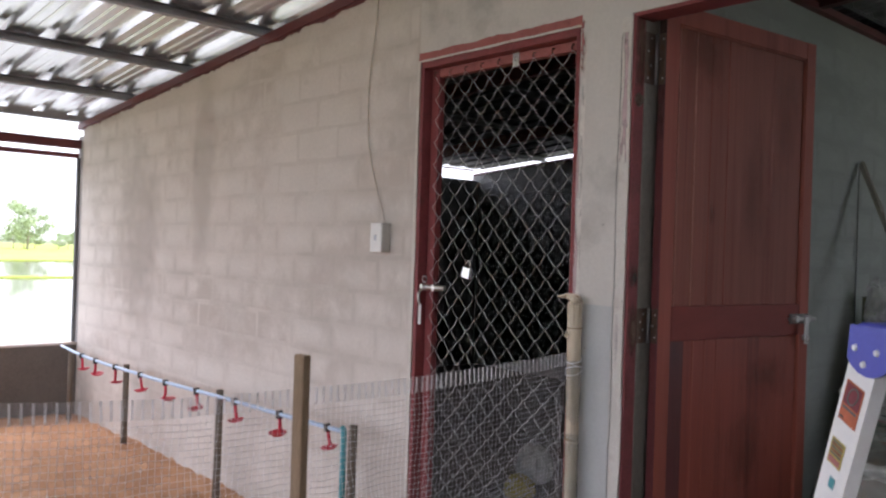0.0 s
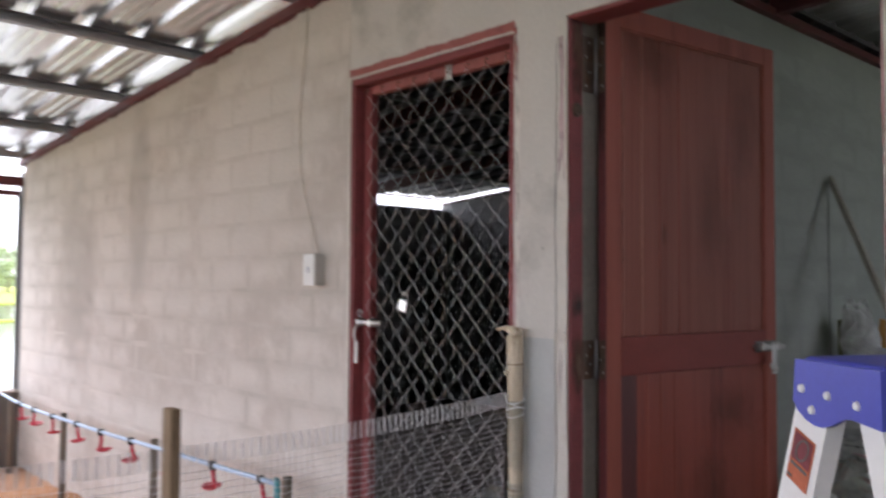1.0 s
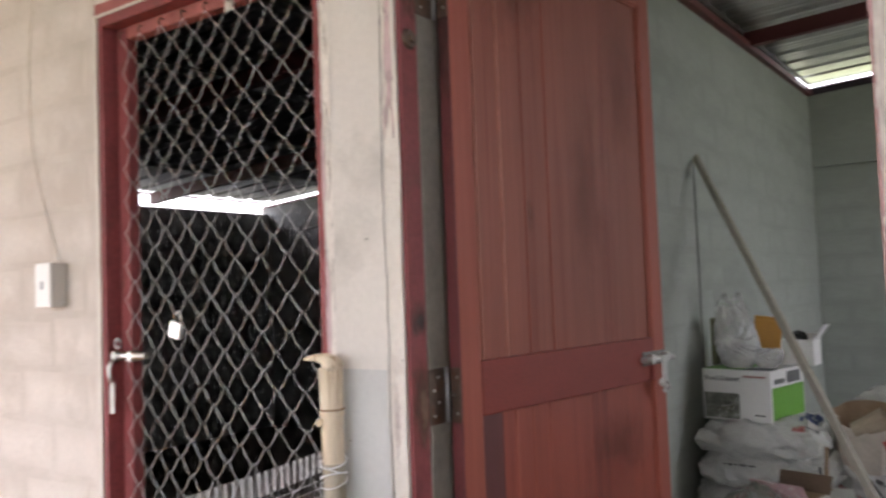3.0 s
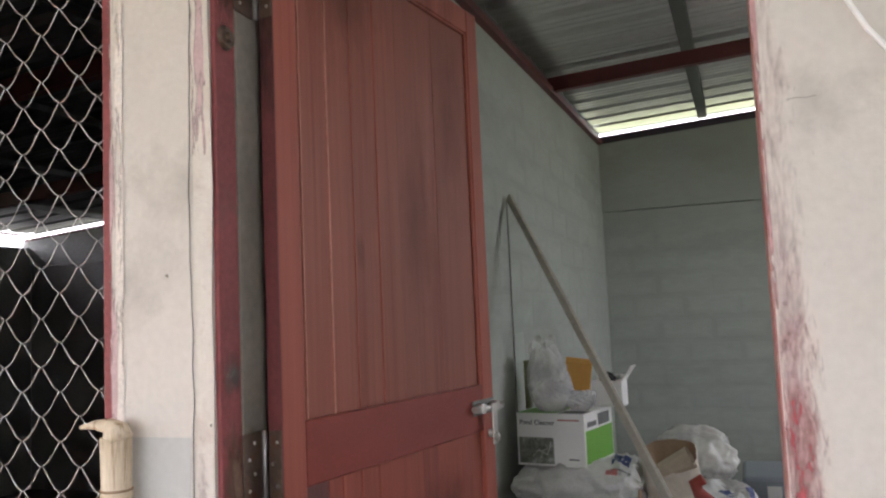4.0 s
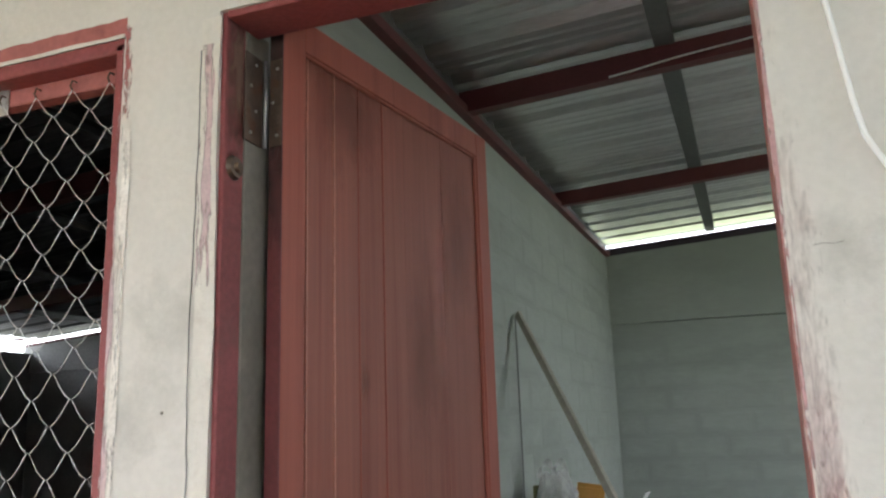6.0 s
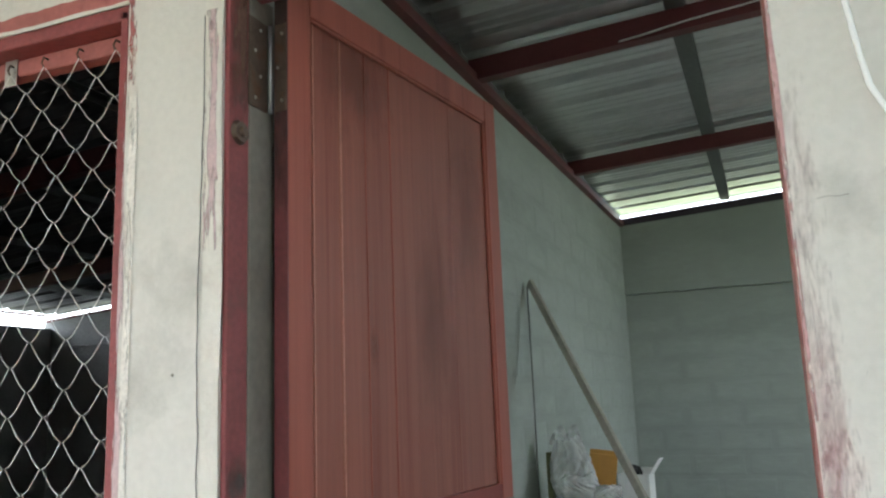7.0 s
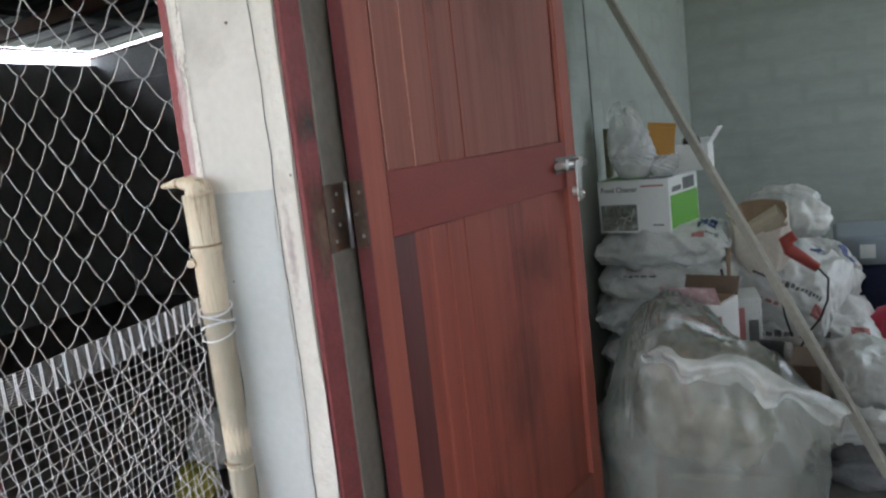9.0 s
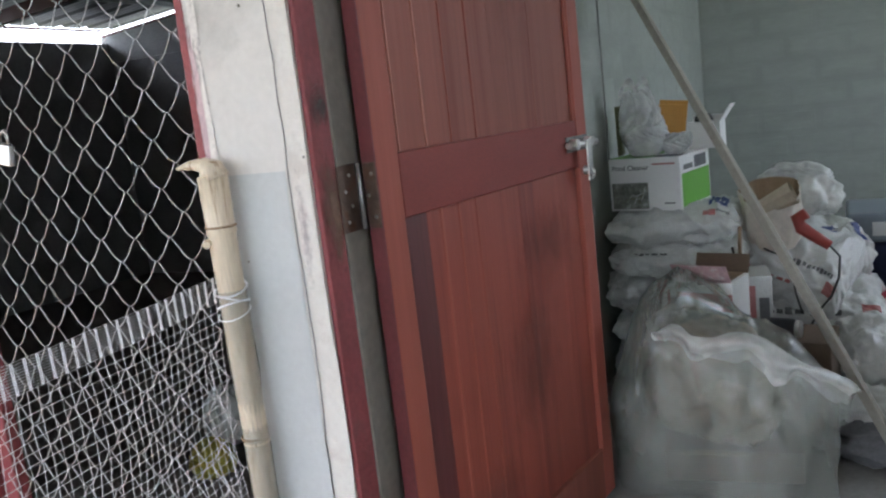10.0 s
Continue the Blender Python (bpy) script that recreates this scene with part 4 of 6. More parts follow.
ragged("paint_smear", MX1 + 0.010, MX1 + 0.026, 0.1, 1.80, CREAMWORN, "worn cream paint beside the mesh door", 3, rag=0.006)
ragged("paint_smear", MX1 + 0.004, MX1 + 0.020, 1.72, MTOP + 0.015, SMEAR, "pinkish red paint at the top of the pillar edge", 13, rag=0.005)
ragged("paint_smear", BX0 - 0.036, BX0 + 0.002, -0.05, BTOP - 0.01, CREAM, "thick cream paint along the timber frame", 5, rag=0.005, steps=80)
ragged("paint_smear", BX0 - 0.034, BX0 - 0.008, 1.50, BTOP - 0.06, MAUVE, "mauve paint smeared beside the timber frame", 6, rag=0.005)
ragged("paint_smear", BX0 - 0.030, BX0 - 0.012, 1.70, BTOP - 0.08, SMEAR, "pink paint rubbed beside the timber frame", 11, rag=0.006)
# pink line also paints the pale highlight along the reveal edge
ragged("paint_smear", BX1 - 0.002, BX1 + 0.004, 0.0, BTOP, PINK, "thin pink paint on the reveal edge with its pale highlight painted in", 9, rag=0.003)


def stain(x0, x1, z0, z1, mat, label, d):
    return structure(sheet_part("paint_stain", [(x0, WY - d, z0), (x1, WY - d, z0), (x1, WY - d, z1), (x0, WY - d, z1)], [(0, 1, 2, 3)], mat), label, "paint")


stain(BX1 + 0.001, BX1 + 0.085, 0.0, 1.75, stain_paint("rubbed_red_paint", (0.40, 0.085, 0.10), (BX1 + 0.016, WY, 0.92), (0.046, 1, 0.50), 0.95, 3, (75, 1, 18), 0.43), "rubbed red paint beside the door reveal", 0.0014)
stain(BX1 + 0.001, BX1 + 0.100, 0.0, 1.85, stain_paint("thin_rubbed_paint", (0.45, 0.26, 0.29), (BX1 + 0.014, WY, 1.10), (0.042, 1, 0.80), 0.45, 11, (75, 1, 16), 0.45), "thin mauve veil of rubbed paint beside the door reveal", 0.0008)
stain(BX0 - 0.04, BX0 - 0.001, 0.75, 1.2, stain_paint("mauve_smudge", (0.36, 0.24, 0.27), (BX0 - 0.022, WY, 0.93), (0.016, 1, 0.14), 0.40, 21, (120, 1, 70), 0.5), "mauve flecks on the cream paint beside the frame", 0.0028)
for k, (sx, sz, rx, rz, amount) in enumerate(((-4.55, 1.65, 0.20, 0.85, 0.20), (-5.5, 1.2, 0.45, 0.9, 0.20))):
    stain(sx - 1.2 * rx, sx + 1.2 * rx, sz - 1.2 * rz, min(sz + 1.2 * rz, roof_z(sx - rx) - 0.06), stain_paint("damp_streak", (0.50, 0.46, 0.41), (sx, WY, sz), (rx, 1, rz), amount, 40 + 7 * k, (3, 1, 2.5)), "soft damp streak on the grey wall", 0.0030 + 0.0004 * k)
# red paint that ran a little below the rafter
vs, fs = [], []
for k in range(601):
    x = XEND + (XRIGHT - XEND) * k / 600
    low = 0.022 * noise.noise((x * 5, 1.0, 0)) + 0.014 * noise.noise((x * 19, 2.0, 0)) + 0.008 * noise.noise((x * 60, 3.0, 0))
    vs += [(x, WY - 0.001, roof_z(x) - 0.062 + low), (x, WY - 0.001, roof_z(x) - 0.046)]
for k in range(600):
    fs.append((2 * k, 2 * k + 2, 2 * k + 3, 2 * k + 1))
structure(sheet_part("paint_smear", vs, fs, DARKRED), "ragged red paint edge under the rafter", "paint")
structure(ragged("cement_patch", -1.735, -1.594, -0.1, 1.03, CEMENT, "x", 10, rag=0.004), "grey cement patch on the lower pillar", "patch")
# hairline crack down the pillar
lines = [[(-1.588 + 0.006 * noise.noise((z * 3, 0.3, 0)) + 0.003 * noise.noise((z * 17, 0.9, 0)), WY - 0.0032, z) for z in [0.1 + 0.02 * k for k in range(92)]]]
structure(threads("crack", lines, 0.0010, PRINTGREY), "hairline crack in the pillar render", "crack")
lines = [[(-0.655 + 0.012 * k, WY - 0.0006, 1.472 + 0.002 * (k % 2)) for k in range(4)]]
structure(threads("crack", lines, 0.0005, REBATE), "hairline crack beside the door reveal", "crack")

for nx, nz in ((-1.64, 1.30), (-1.700, 0.88), (-1.555, 1.05), (-0.655, 1.86)):
    bm = bmesh.new()
    cone(bm, pose(nx, WY - 0.001, nz, 90, 0, 0), 0.0028, 0.0022, 0.002, 8)
    structure(make("nail_hole", bm, REBATE), "small dark nail hole in the render", "nail hole")

# ---- bamboo pole and net fence ----
NX = -1.705
pole = empty("bamboo_pole", "pale dry bamboo pole tied beside the mesh door", "pole", at=(-1.716, 2.192, -0.1))
bm = bmesh.new()
zs = [0, 0.30, 0.305, 0.315, 0.66, 0.665, 0.675, 1.035, 1.04, 1.05, 1.135]
tube(bm, [(0.004 * math.sin(z * 3), 0, z) for z in zs], [0.0185, 0.0195, 0.0215, 0.0195, 0.021, 0.0235, 0.0215, 0.0235, 0.026, 0.0238, 0.0255], 16)
part("cane", bm, BAMBOO, pole, smooth=False)
bm = bmesh.new()
tube(bm, [(0.004, 0, 1.130), (0.000, -0.002, 1.146), (-0.012, -0.004, 1.154), (-0.036, -0.008, 1.156), (-0.066, -0.010, 1.152)], [0.0245, 0.0225, 0.013, 0.008, 0.003], 12)
for zn in (0.308, 0.668, 1.043):
    rim = bmesh.new()
    rr = {0.308: 0.0205, 0.668: 0.0225}.get(zn, 0.0252)
    tube(rim, [(rr * math.cos(a), rr * math.sin(a), zn + 0.007) for a in [0.35 * q for q in range(19)]], 0.0022, 5)
    part("node", rim, CARD, pole, "dark node ring")
part("split_lip", bm, BAMBOO, pole, "torn split lip at the top")
bm = bmesh.new()
cone(bm, pose(-0.012, -0.026, 1.024, 100, 0, 20), 0.008, 0.007, 0.008, 10)
part("bud", bm, BAMBOO, pole)
bm = bmesh.new()
wrap = [(0.0185 + 0.0045 * z + 0.0025 * abs(math.sin(9 * z)) + 0.001 * math.sin(41 * z), z) for z in [0.30 + 0.02 * q for q in range(33)]]
tube(bm, [(0.004 * math.sin(z * 3), 0, z) for r, z in wrap], [r for r, z in wrap], 18, cap=False)
part("wrap", bm, FILM, pole, "clear plastic wrapped round the pole")
for k in range(4):
    bm = bmesh.new()
    tz = 0.900 + 0.014 * k
    tube(bm, [(0.0275 * math.cos(a), 0.0275 * math.sin(a), tz + 0.009 * math.sin(a + 2 * k)) for a in [0.4 * q for q in range(17)]], 0.0014 + 0.0006 * (k % 2), 5)
    part("tie", bm, NET, pole, "white plastic tie")
fence = empty("net_fence", "fine white nylon net hung as a low fence", "net", at=(NX, 0, 0))
rnd = random.Random(4)
FY0, FY1, FBOT, EDGE = -1.4, 2.178, -0.1, 0.043


def top_z(y):
    """The upper edge of the net, slung between the post and the pole."""
    u = (y - 1.3) / 0.85
    return 0.843 + (0.035 if u < 0 else 0.022) * min(u * u, 1.6)


def net_x(y, z, layer):
    return -0.034 * max(0.0, (y - 1.5) / 0.67) ** 1.3 + 0.012 * layer + 0.02 * noise.noise((y * 2.2, z * 2.5, layer * 5)) + 0.008 * noise.noise((y * 7, z * 7, layer))


CELL = 0.0158


def net_point(y, d, layer=0):
    """A place on the net, d below its upper edge."""
    z = top_z(y) - d
    slack = min(1.0, d / 0.2)
    return (net_x(y, z, layer), y + slack * (0.020 * noise.noise((y * 5, z * 4, 3)) + 0.006 * noise.noise((y * 19, z * 15, 5))), z + slack * (0.012 * noise.noise((y * 4, z * 6, 8)) + 0.004 * noise.noise((y * 17, z * 17, 9))))


ROWS_N = int((0.84 - FBOT - EDGE) / CELL)
COLS_N = int((FY1 - FY0) / CELL)
lines, knots = [], []
for c in range(COLS_N + 1):
    lines.append([net_point(FY0 + CELL * c, EDGE + 0.5 * CELL * r) for r in range(2 * ROWS_N)])
for r in range(1, ROWS_N):
    lines.append([net_point(FY0 + CELL * c, EDGE + CELL * r) for c in range(COLS_N + 1)])
    for c in range(COLS_N + 1):
        k = Vector(net_point(FY0 + CELL * c, EDGE + CELL * r))
        knots.append([k - Vector((0, 0.0009, 0.0009)), k + Vector((0, 0.0009, 0.0009))])
threads("net", lines, 0.00042, NET, fence)
threads("knot", knots, 0.0010, NET, fence, "tiny knots of the net", 4)
lines = []
y, rib = FY0, 0
while y < FY1:
    lean = 0.002 + 0.0012 * noise.noise((y * 9, 0, 3))
    for d in (0, 0.0026):
        lines.append([(net_x(y, top_z(y), 0), y + d, top_z(y)), (net_x(y, top_z(y) - EDGE, 0), y + d + lean, top_z(y) - EDGE)])
    rib += 1
    y += 0.0215 if y < 1.5 else 0.0195 + 0.002 * noise.noise((y * 30, 1, 1))
threads("net_border", lines, 0.0010, NET, fence, "ribbed white border of the net")
lines = []
for q in range(12):
    lines.append([(net_x(yy, top_z(yy) - EDGE * q / 11, 0), yy, top_z(yy) - EDGE * q / 11) for yy in [FY0 + (FY1 - FY0) * k / 90 for k in range(91)]])
threads("border_thread", lines, 0.0004, NET, fence, "fine lengthwise border threads")
# loose threads gathered where the net is tied to the pole
lines = []
for q in range(16):
    y0, z0 = 2.10 + 0.07 * rnd.random(), 0.80 - 0.85 * rnd.random()
    lines.append([(net_x(y0 + 0.02 * w, z0, 0) - 0.004 * w, min(2.178, y0 + 0.022 * w + 0.01 * rnd.random()), z0 - 0.05 * w + 0.03 * rnd.random()) for w in range(4)])
threads("loose_thread", lines, 0.0005, NET, fence, "loose tangled threads")


def stake(at, h, r, mat, label, tilt=(0, 0), flat=False):
    t = empty("stake", label, "stake", at=at)
    bm = bmesh.new()
    if flat:
        box(bm, (-r, -r * 0.5, 0), (r, r * 0.5, h), 0.003)
    else:
        tube(bm, [(0, 0, 0), (0.3 * tilt[0], 0.3 * tilt[1], 0.35 * h), (tilt[0], tilt[1], h)], [r * 1.1, r, r * 0.95], 9)
    part("shaft", bm, mat, t)
    return t


stake((-1.640, 1.067, -0.2), 1.14, 0.021, GREYWOOD, "weathered flat timber post of the net fence", flat=True)

# ---- drinker line along the wall ----
PY = 2.08
SAG = ((-2.87, 0.401), (-3.33, 0.388), (-3.97, 0.375), (-4.6, 0.356), (-5.24, 0.347), (-5.8, 0.340), (-6.25, 0.345), (-6.58, 0.368))
PIPE0 = Vector((-2.87, PY, 0.401))


def pipe_z(x):
    for (a, za), (b, zb) in zip(SAG, SAG[1:]):
        if x >= b:
            return za + (zb - za) * (a - x) / (a - b)
    return SAG[-1][1]


def pipe_at(x):
    return Vector((x, PY + 0.02 * (x + 2.87) / -3.7, sum(pipe_z(x + d) for d in (-0.15, -0.075, 0, 0.075, 0.15)) / 5 if x < -3.1 else pipe_z(x)))


line = empty("drinker_pipe", "pale blue plastic water pipe with a teal riser", "pipe", at=PIPE0)
bm = bmesh.new()
tube(bm, [pipe_at(-2.87 - 3.71 * k / 40) - PIPE0 for k in range(41)], 0.0105, 10)
part("pipe", bm, PIPEBLUE, line)
bm = bmesh.new()
tube(bm, [(0.0, 0, 0.014), (0.012, 0, 0.008), (0.014, 0, -0.02), (0.014, 0, -0.50)], 0.0135, 10)
part("riser", bm, TEAL, line, "teal plastic riser pipe")
for x, top in ((-2.839, 0.428), (-4.047, 0.402), (-5.338, 0.378), (-6.406, 0.345)):
    stake((x, PY + 0.03, -0.22), top + 0.22, 0.02, STAKE, "short grey weathered stake holding the drinker pipe", (0.01, 0.0))


def drinker():
    t = empty("drinker_cup", "red plastic drinker cup hanging from the pipe", "drinker", "drinker cups")
    bm = bmesh.new()
    tube(bm, [(0, 0, 0.012), (0, 0, -0.016)], 0.0145, 10)
    part("clip", bm, BLACK, t, "dark clip")
    bm = bmesh.new()
    tube(bm, [(0, 0, -0.016), (0, 0, -0.04), (0.002, 0.0, -0.062), (0.012, 0.0, -0.082)], 0.0075, 8)
    part("nipple", bm, REDPL, t)
    bm = bmesh.new()
    prof = [(0.006, -0.092), (0.022, -0.090), (0.036, -0.080), (0.037, -0.078), (0.033, -0.078), (0.02, -0.086), (0.004, -0.087)]
    rings = []
    for r, z in prof:
        rings.append([bm.verts.new((-0.012 + r * math.cos(2 * math.pi * k / 16), r * math.sin(2 * math.pi * k / 16), z)) for k in range(16)])
    for a, b in zip(rings, rings[1:]):
        for k in range(16):
            bm.faces.new((a[k], a[(k + 1) % 16], b[(k + 1) % 16], b[k]))
    bm.faces.new(rings[0][::-1])
    bm.faces.new(rings[-1])
    part("cup", bm, REDPL, t, smooth=True)
    return t


first = drinker()
spots = [-2.98, -3.385, -3.83, -4.27, -4.68, -5.06, -5.48, -5.85, -6.13]
for k, f in enumerate(spots):
    m = Matrix.Translation(pipe_at(f)) @ pose(0, 0, 0, rnd.uniform(-8, 8), rnd.uniform(-8, 8), rnd.uniform(0, 360)) @ Matrix.Scale(1.1, 4)
    if k == 0:
        first.matrix_basis = m
    else:
        copy_thing(first, m)

# ---- switch box and its cable ----
sw = empty("switch_box", "white plastic switch box on the wall with a thin cable", "switch", at=(-2.802, WY, 1.18))
part("case", box(bmesh.new(), (-0.0375, -0.046, 0), (0.0375, -0.002, 0.125), 0.003), material("cream_plastic", (0.50, 0.48, 0.44), 0.45, vary=0.04, bump=0.0), sw, "cream box body")
part("cover", box(bmesh.new(), (-0.0385, -0.054, -0.001), (0.0385, -0.046, 0.126), 0.003), WHITE, sw, "white cover plate")
part("rocker", box(bmesh.new(), (-0.007, -0.057, 0.050), (0.007, -0.054, 0.074), 0.001), PURLIN, sw)
bm = bmesh.new()
cp = [(-2.797, 1.305), (-2.82, 1.36), (-2.85, 1.424), (-2.882, 1.50), (-2.908, 1.57), (-2.935, 1.66), (-2.946, 1.78), (-2.948, 1.92), (-2.936, 2.02), (-2.923, 2.10), (-2.905, 2.20), (-2.898, 2.306), (-2.895, roof_z(-2.895) - 0.05)]
tube(bm, [(x + 2.802, -0.006, z - 1.18) for x, z in cp], 0.0021, 6)
part("cable", bm, material("cable_sheath", (0.55, 0.50, 0.42), 0.5, vary=0.05, bump=0.0), sw, "thin cream cable")
rc = empty("white_cable", "white cable hanging on the pale wall beside the doorway", "cable", at=(-0.6, WY, 1.6))
bm = bmesh.new()
cp = [(-0.64, 2.30), (-0.632, 2.05), (-0.615, 1.86), (-0.603, 1.78), (-0.597, 1.731), (-0.592, 1.684), (-0.588, 1.650), (-0.581, 1.605), (-0.571, 1.582), (-0.555, 1.55), (-0.52, 1.50), (-0.47, 1.46)]
tube(bm, [(x + 0.6, -0.009, z - 1.6) for x, z in cp], 0.0040, 8)
part("cord", bm, LADDERWHITE, rc)

rc = empty("thin_cable", "thin pale cable strung along the store rafter", "cable", at=(-1.0, 3.70, 2.44))
bm = bmesh.new()
tube(bm, [(x + 1.0, -0.006, store_z(x, 3.7) - 2.44 + dz) for x, dz in ((-1.08, -0.076), (-1.0, -0.072), (-0.92, -0.065), (-0.85, -0.060), (-0.78, -0.057), (-0.7, -0.055), (-0.6, -0.050), (-0.5, -0.044), (0.0, -0.03), (0.8, -0.04))], 0.0032, 6)
part("cord", bm, WHITE, rc)

# ---- step ladder ----
ladder = empty("step_ladder", "white step ladder with a blue plastic top and warning stickers", "ladder", at=(-0.524, 1.402, -0.1))
ladder.rotation_euler = (0, 0, radians(-31.8))
# own axes: x from the front rail to the back rail, y across the treads
H, LW = 1.199, 0.38


def cap_profile():
    """The side plate of the top: flat above, scalloped below."""
    pts = [(-0.004, H), (0.150, H), (0.152, H - 0.068), (0.104, H - 0.063), (0.090, H - 0.064), (0.078, H - 0.069), (0.064, H - 0.077), (0.050, H - 0.081), (0.034, H - 0.081), (0.016, H - 0.076), (0.000, H - 0.066), (-0.010, H - 0.055)]
    return pts


for y0, nm in ((-0.004, "side_plate"), (LW - 0.004, "side_plate")):
    bm = bmesh.new()
    lo = [bm.verts.new((x, y0, z)) for x, z in cap_profile()]
    hi = [bm.verts.new((x, y0 + 0.008, z)) for x, z in cap_profile()]
    n = len(lo)
    bm.faces.new(lo)
    bm.faces.new(hi[::-1])
    for k in range(n):
        bm.faces.new((lo[k], hi[k], hi[(k + 1) % n], lo[(k + 1) % n]))
    bmesh.ops.recalc_face_normals(bm, faces=bm.faces)
    part(nm, bm, BLUE, ladder, "blue plastic side plate")
part("cap", box(bmesh.new(), (-0.004, 0.005, H - 0.055), (0.150, LW - 0.005, H + 0.004), 0.008), BLUE, ladder, "blue plastic ladder top")
for x, z in ((0.010, H - 0.037), (0.060, H - 0.040), (0.112, H - 0.045), (0.030, H - 0.062)):
    bm = bmesh.new()
    cone(bm, pose(x, -0.0055, z, 90, 0, 0), 0.0060, 0.0045, 0.004, 12)
    part("rivet", bm, LADDERWHITE, ladder, "white rivet")


def channel(x0, x1, y, sgn, half, top, mat):
    """A U-section rail that leans from x1 at the floor to x0 at the top."""
    u = [(-half, 0.0), (half, 0.0), (half, 0.026), (half - 0.003, 0.026), (half - 0.003, 0.003), (-half + 0.003, 0.003), (-half + 0.003, 0.026), (-half, 0.026)]
    bm = bmesh.new()
    rings = [[bm.verts.new((cx + a, y + sgn * b, z)) for a, b in u] for cx, z in ((x1, 0.0), (x0, top))]
    n = len(u)
    for k in range(n):
        bm.faces.new((rings[0][k], rings[0][(k + 1) % n], rings[1][(k + 1) % n], rings[1][k]))
    bm.faces.new(rings[0])
    bm.faces.new(rings[1][::-1])
    bmesh.ops.recalc_face_normals(bm, faces=bm.faces)
    return bm


for y, sgn in ((0.005, 1), (LW - 0.005, -1)):
    part("front_rail", channel(0.022, -0.345, y, sgn, 0.034, H - 0.05, WHITE), LADDERWHITE, ladder)
    part("back_rail", channel(0.118, 0.42, y, sgn, 0.018, H - 0.05, WHITE), LADDERWHITE, ladder)
for k in range(1, 4):
    f = k / 4.0
    xx = 0.033 - 0.363 * (1 - f)
    part("tread", box(bmesh.new(), (xx - 0.03, 0.012, f * 1.12 - 0.012), (xx + 0.04, LW - 0.012, f * 1.12 + 0.012), 0.003), WHITE, ladder)


def rail_sticker(s0, s1, w0, w1, mat, label, lift=0.001):
    """A flat sticker on the front rail between two heights."""
    bm = bmesh.new()
    box(bm, (w0, 0.005 - lift - 0.0006, s0), (w1, 0.005 - lift, s1))
    for vtx in bm.verts:
        vtx.co.z -= 0.35 * (vtx.co.x - w0)
        vtx.co.x += 0.022 - 0.367 * (1 - vtx.co.z / (H - 0.05))
    return part("sticker", bm, mat, ladder, label)


rail_sticker(1.040, 1.108, -0.024, 0.022, STICKER, "orange and red warning sticker")
rail_sticker(1.068, 1.104, -0.021, 0.019, STICKERRED, "dark red upper half of the sticker", 0.0016)
bm = bmesh.new()
tube(bm, [(0.012 * math.cos(a), 0.0028, 1.079 + 0.014 * math.sin(a)) for a in [0.45 * q for q in range(15)]], 0.0016, 5)
for vtx in bm.verts:
    vtx.co.x += 0.022 - 0.367 * (1 - vtx.co.z / (H - 0.05))
part("sticker", bm, PRINTGREY, ladder, "dark ring printed on the sticker")
rail_sticker(1.060, 1.064, -0.019, 0.017, PRINTGREY, "bar of print on the sticker", 0.002)
rail_sticker(1.044, 1.047, -0.022, -0.012, PRINTGREY, "small bar of print on the sticker", 0.002)
rail_sticker(0.962, 1.006, -0.024, 0.012, STICKERY, "yellow and purple sticker")
for q in range(5):
    rail_sticker(0.978 + 0.0052 * q, 0.981 + 0.0052 * q, -0.020, 0.009, STICKERRED if q % 2 else PRINTGREY, "dark bar of print on the sticker", 0.002)
rail_sticker(0.964, 0.974, -0.021, 0.009, PRINTRED, "red panel on the sticker", 0.002)
rail_sticker(0.918, 0.936, -0.006, 0.008, TEAL, "small green sticker")
for k in range(4):
    rail_sticker(0.60 + 0.03 * k, 0.605 + 0.03 * k, -0.012 + 0.003 * k, 0.008, PURLIN, "grey line of print")
# ---- store: shapes for sacks and crumpled bags ----


def sack_point(u, v, size, seed):
    """A point of a filled sack: v runs along it from seam to seam, u round it."""
    lx, ly, lz = size
    s = math.sin(v)
    x = math.copysign(abs(s) ** 0.75, s)
    flat = (1 - abs(x) ** 5) ** 0.55
    wide = 1 - 0.10 * abs(x) ** 2
    cu, su = math.cos(u), math.sin(u)
    y = math.copysign(abs(cu) ** 0.7, cu) * wide
    z = math.copysign(abs(su) ** 0.8, su) * (0.06 + 0.94 * flat)
    p = Vector((x * lx / 2, y * ly / 2, z * lz / 2))
    o = Vector((seed, seed * 0.7, 0))
    w = 0.026 * noise.noise(p * 7 + Vector((seed, 0, 0))) + 0.040 * (0.35 - abs(noise.noise(p * 10 + o))) + 0.030 * (0.3 - abs(noise.noise(Vector((p.x * 15, p.y * 24, p.z * 24)) + o))) + 0.011 * (0.3 - abs(noise.noise(p * 48 + o)))
    w += 0.012 * (0.6 - abs(noise.noise(Vector((p.x * 9, p.y * 26, p.z * 26 + seed))))) * abs(x)
    d = Vector((0.2 * p.x / lx, p.y / ly, p.z / lz))
    return p + d.normalized() * w


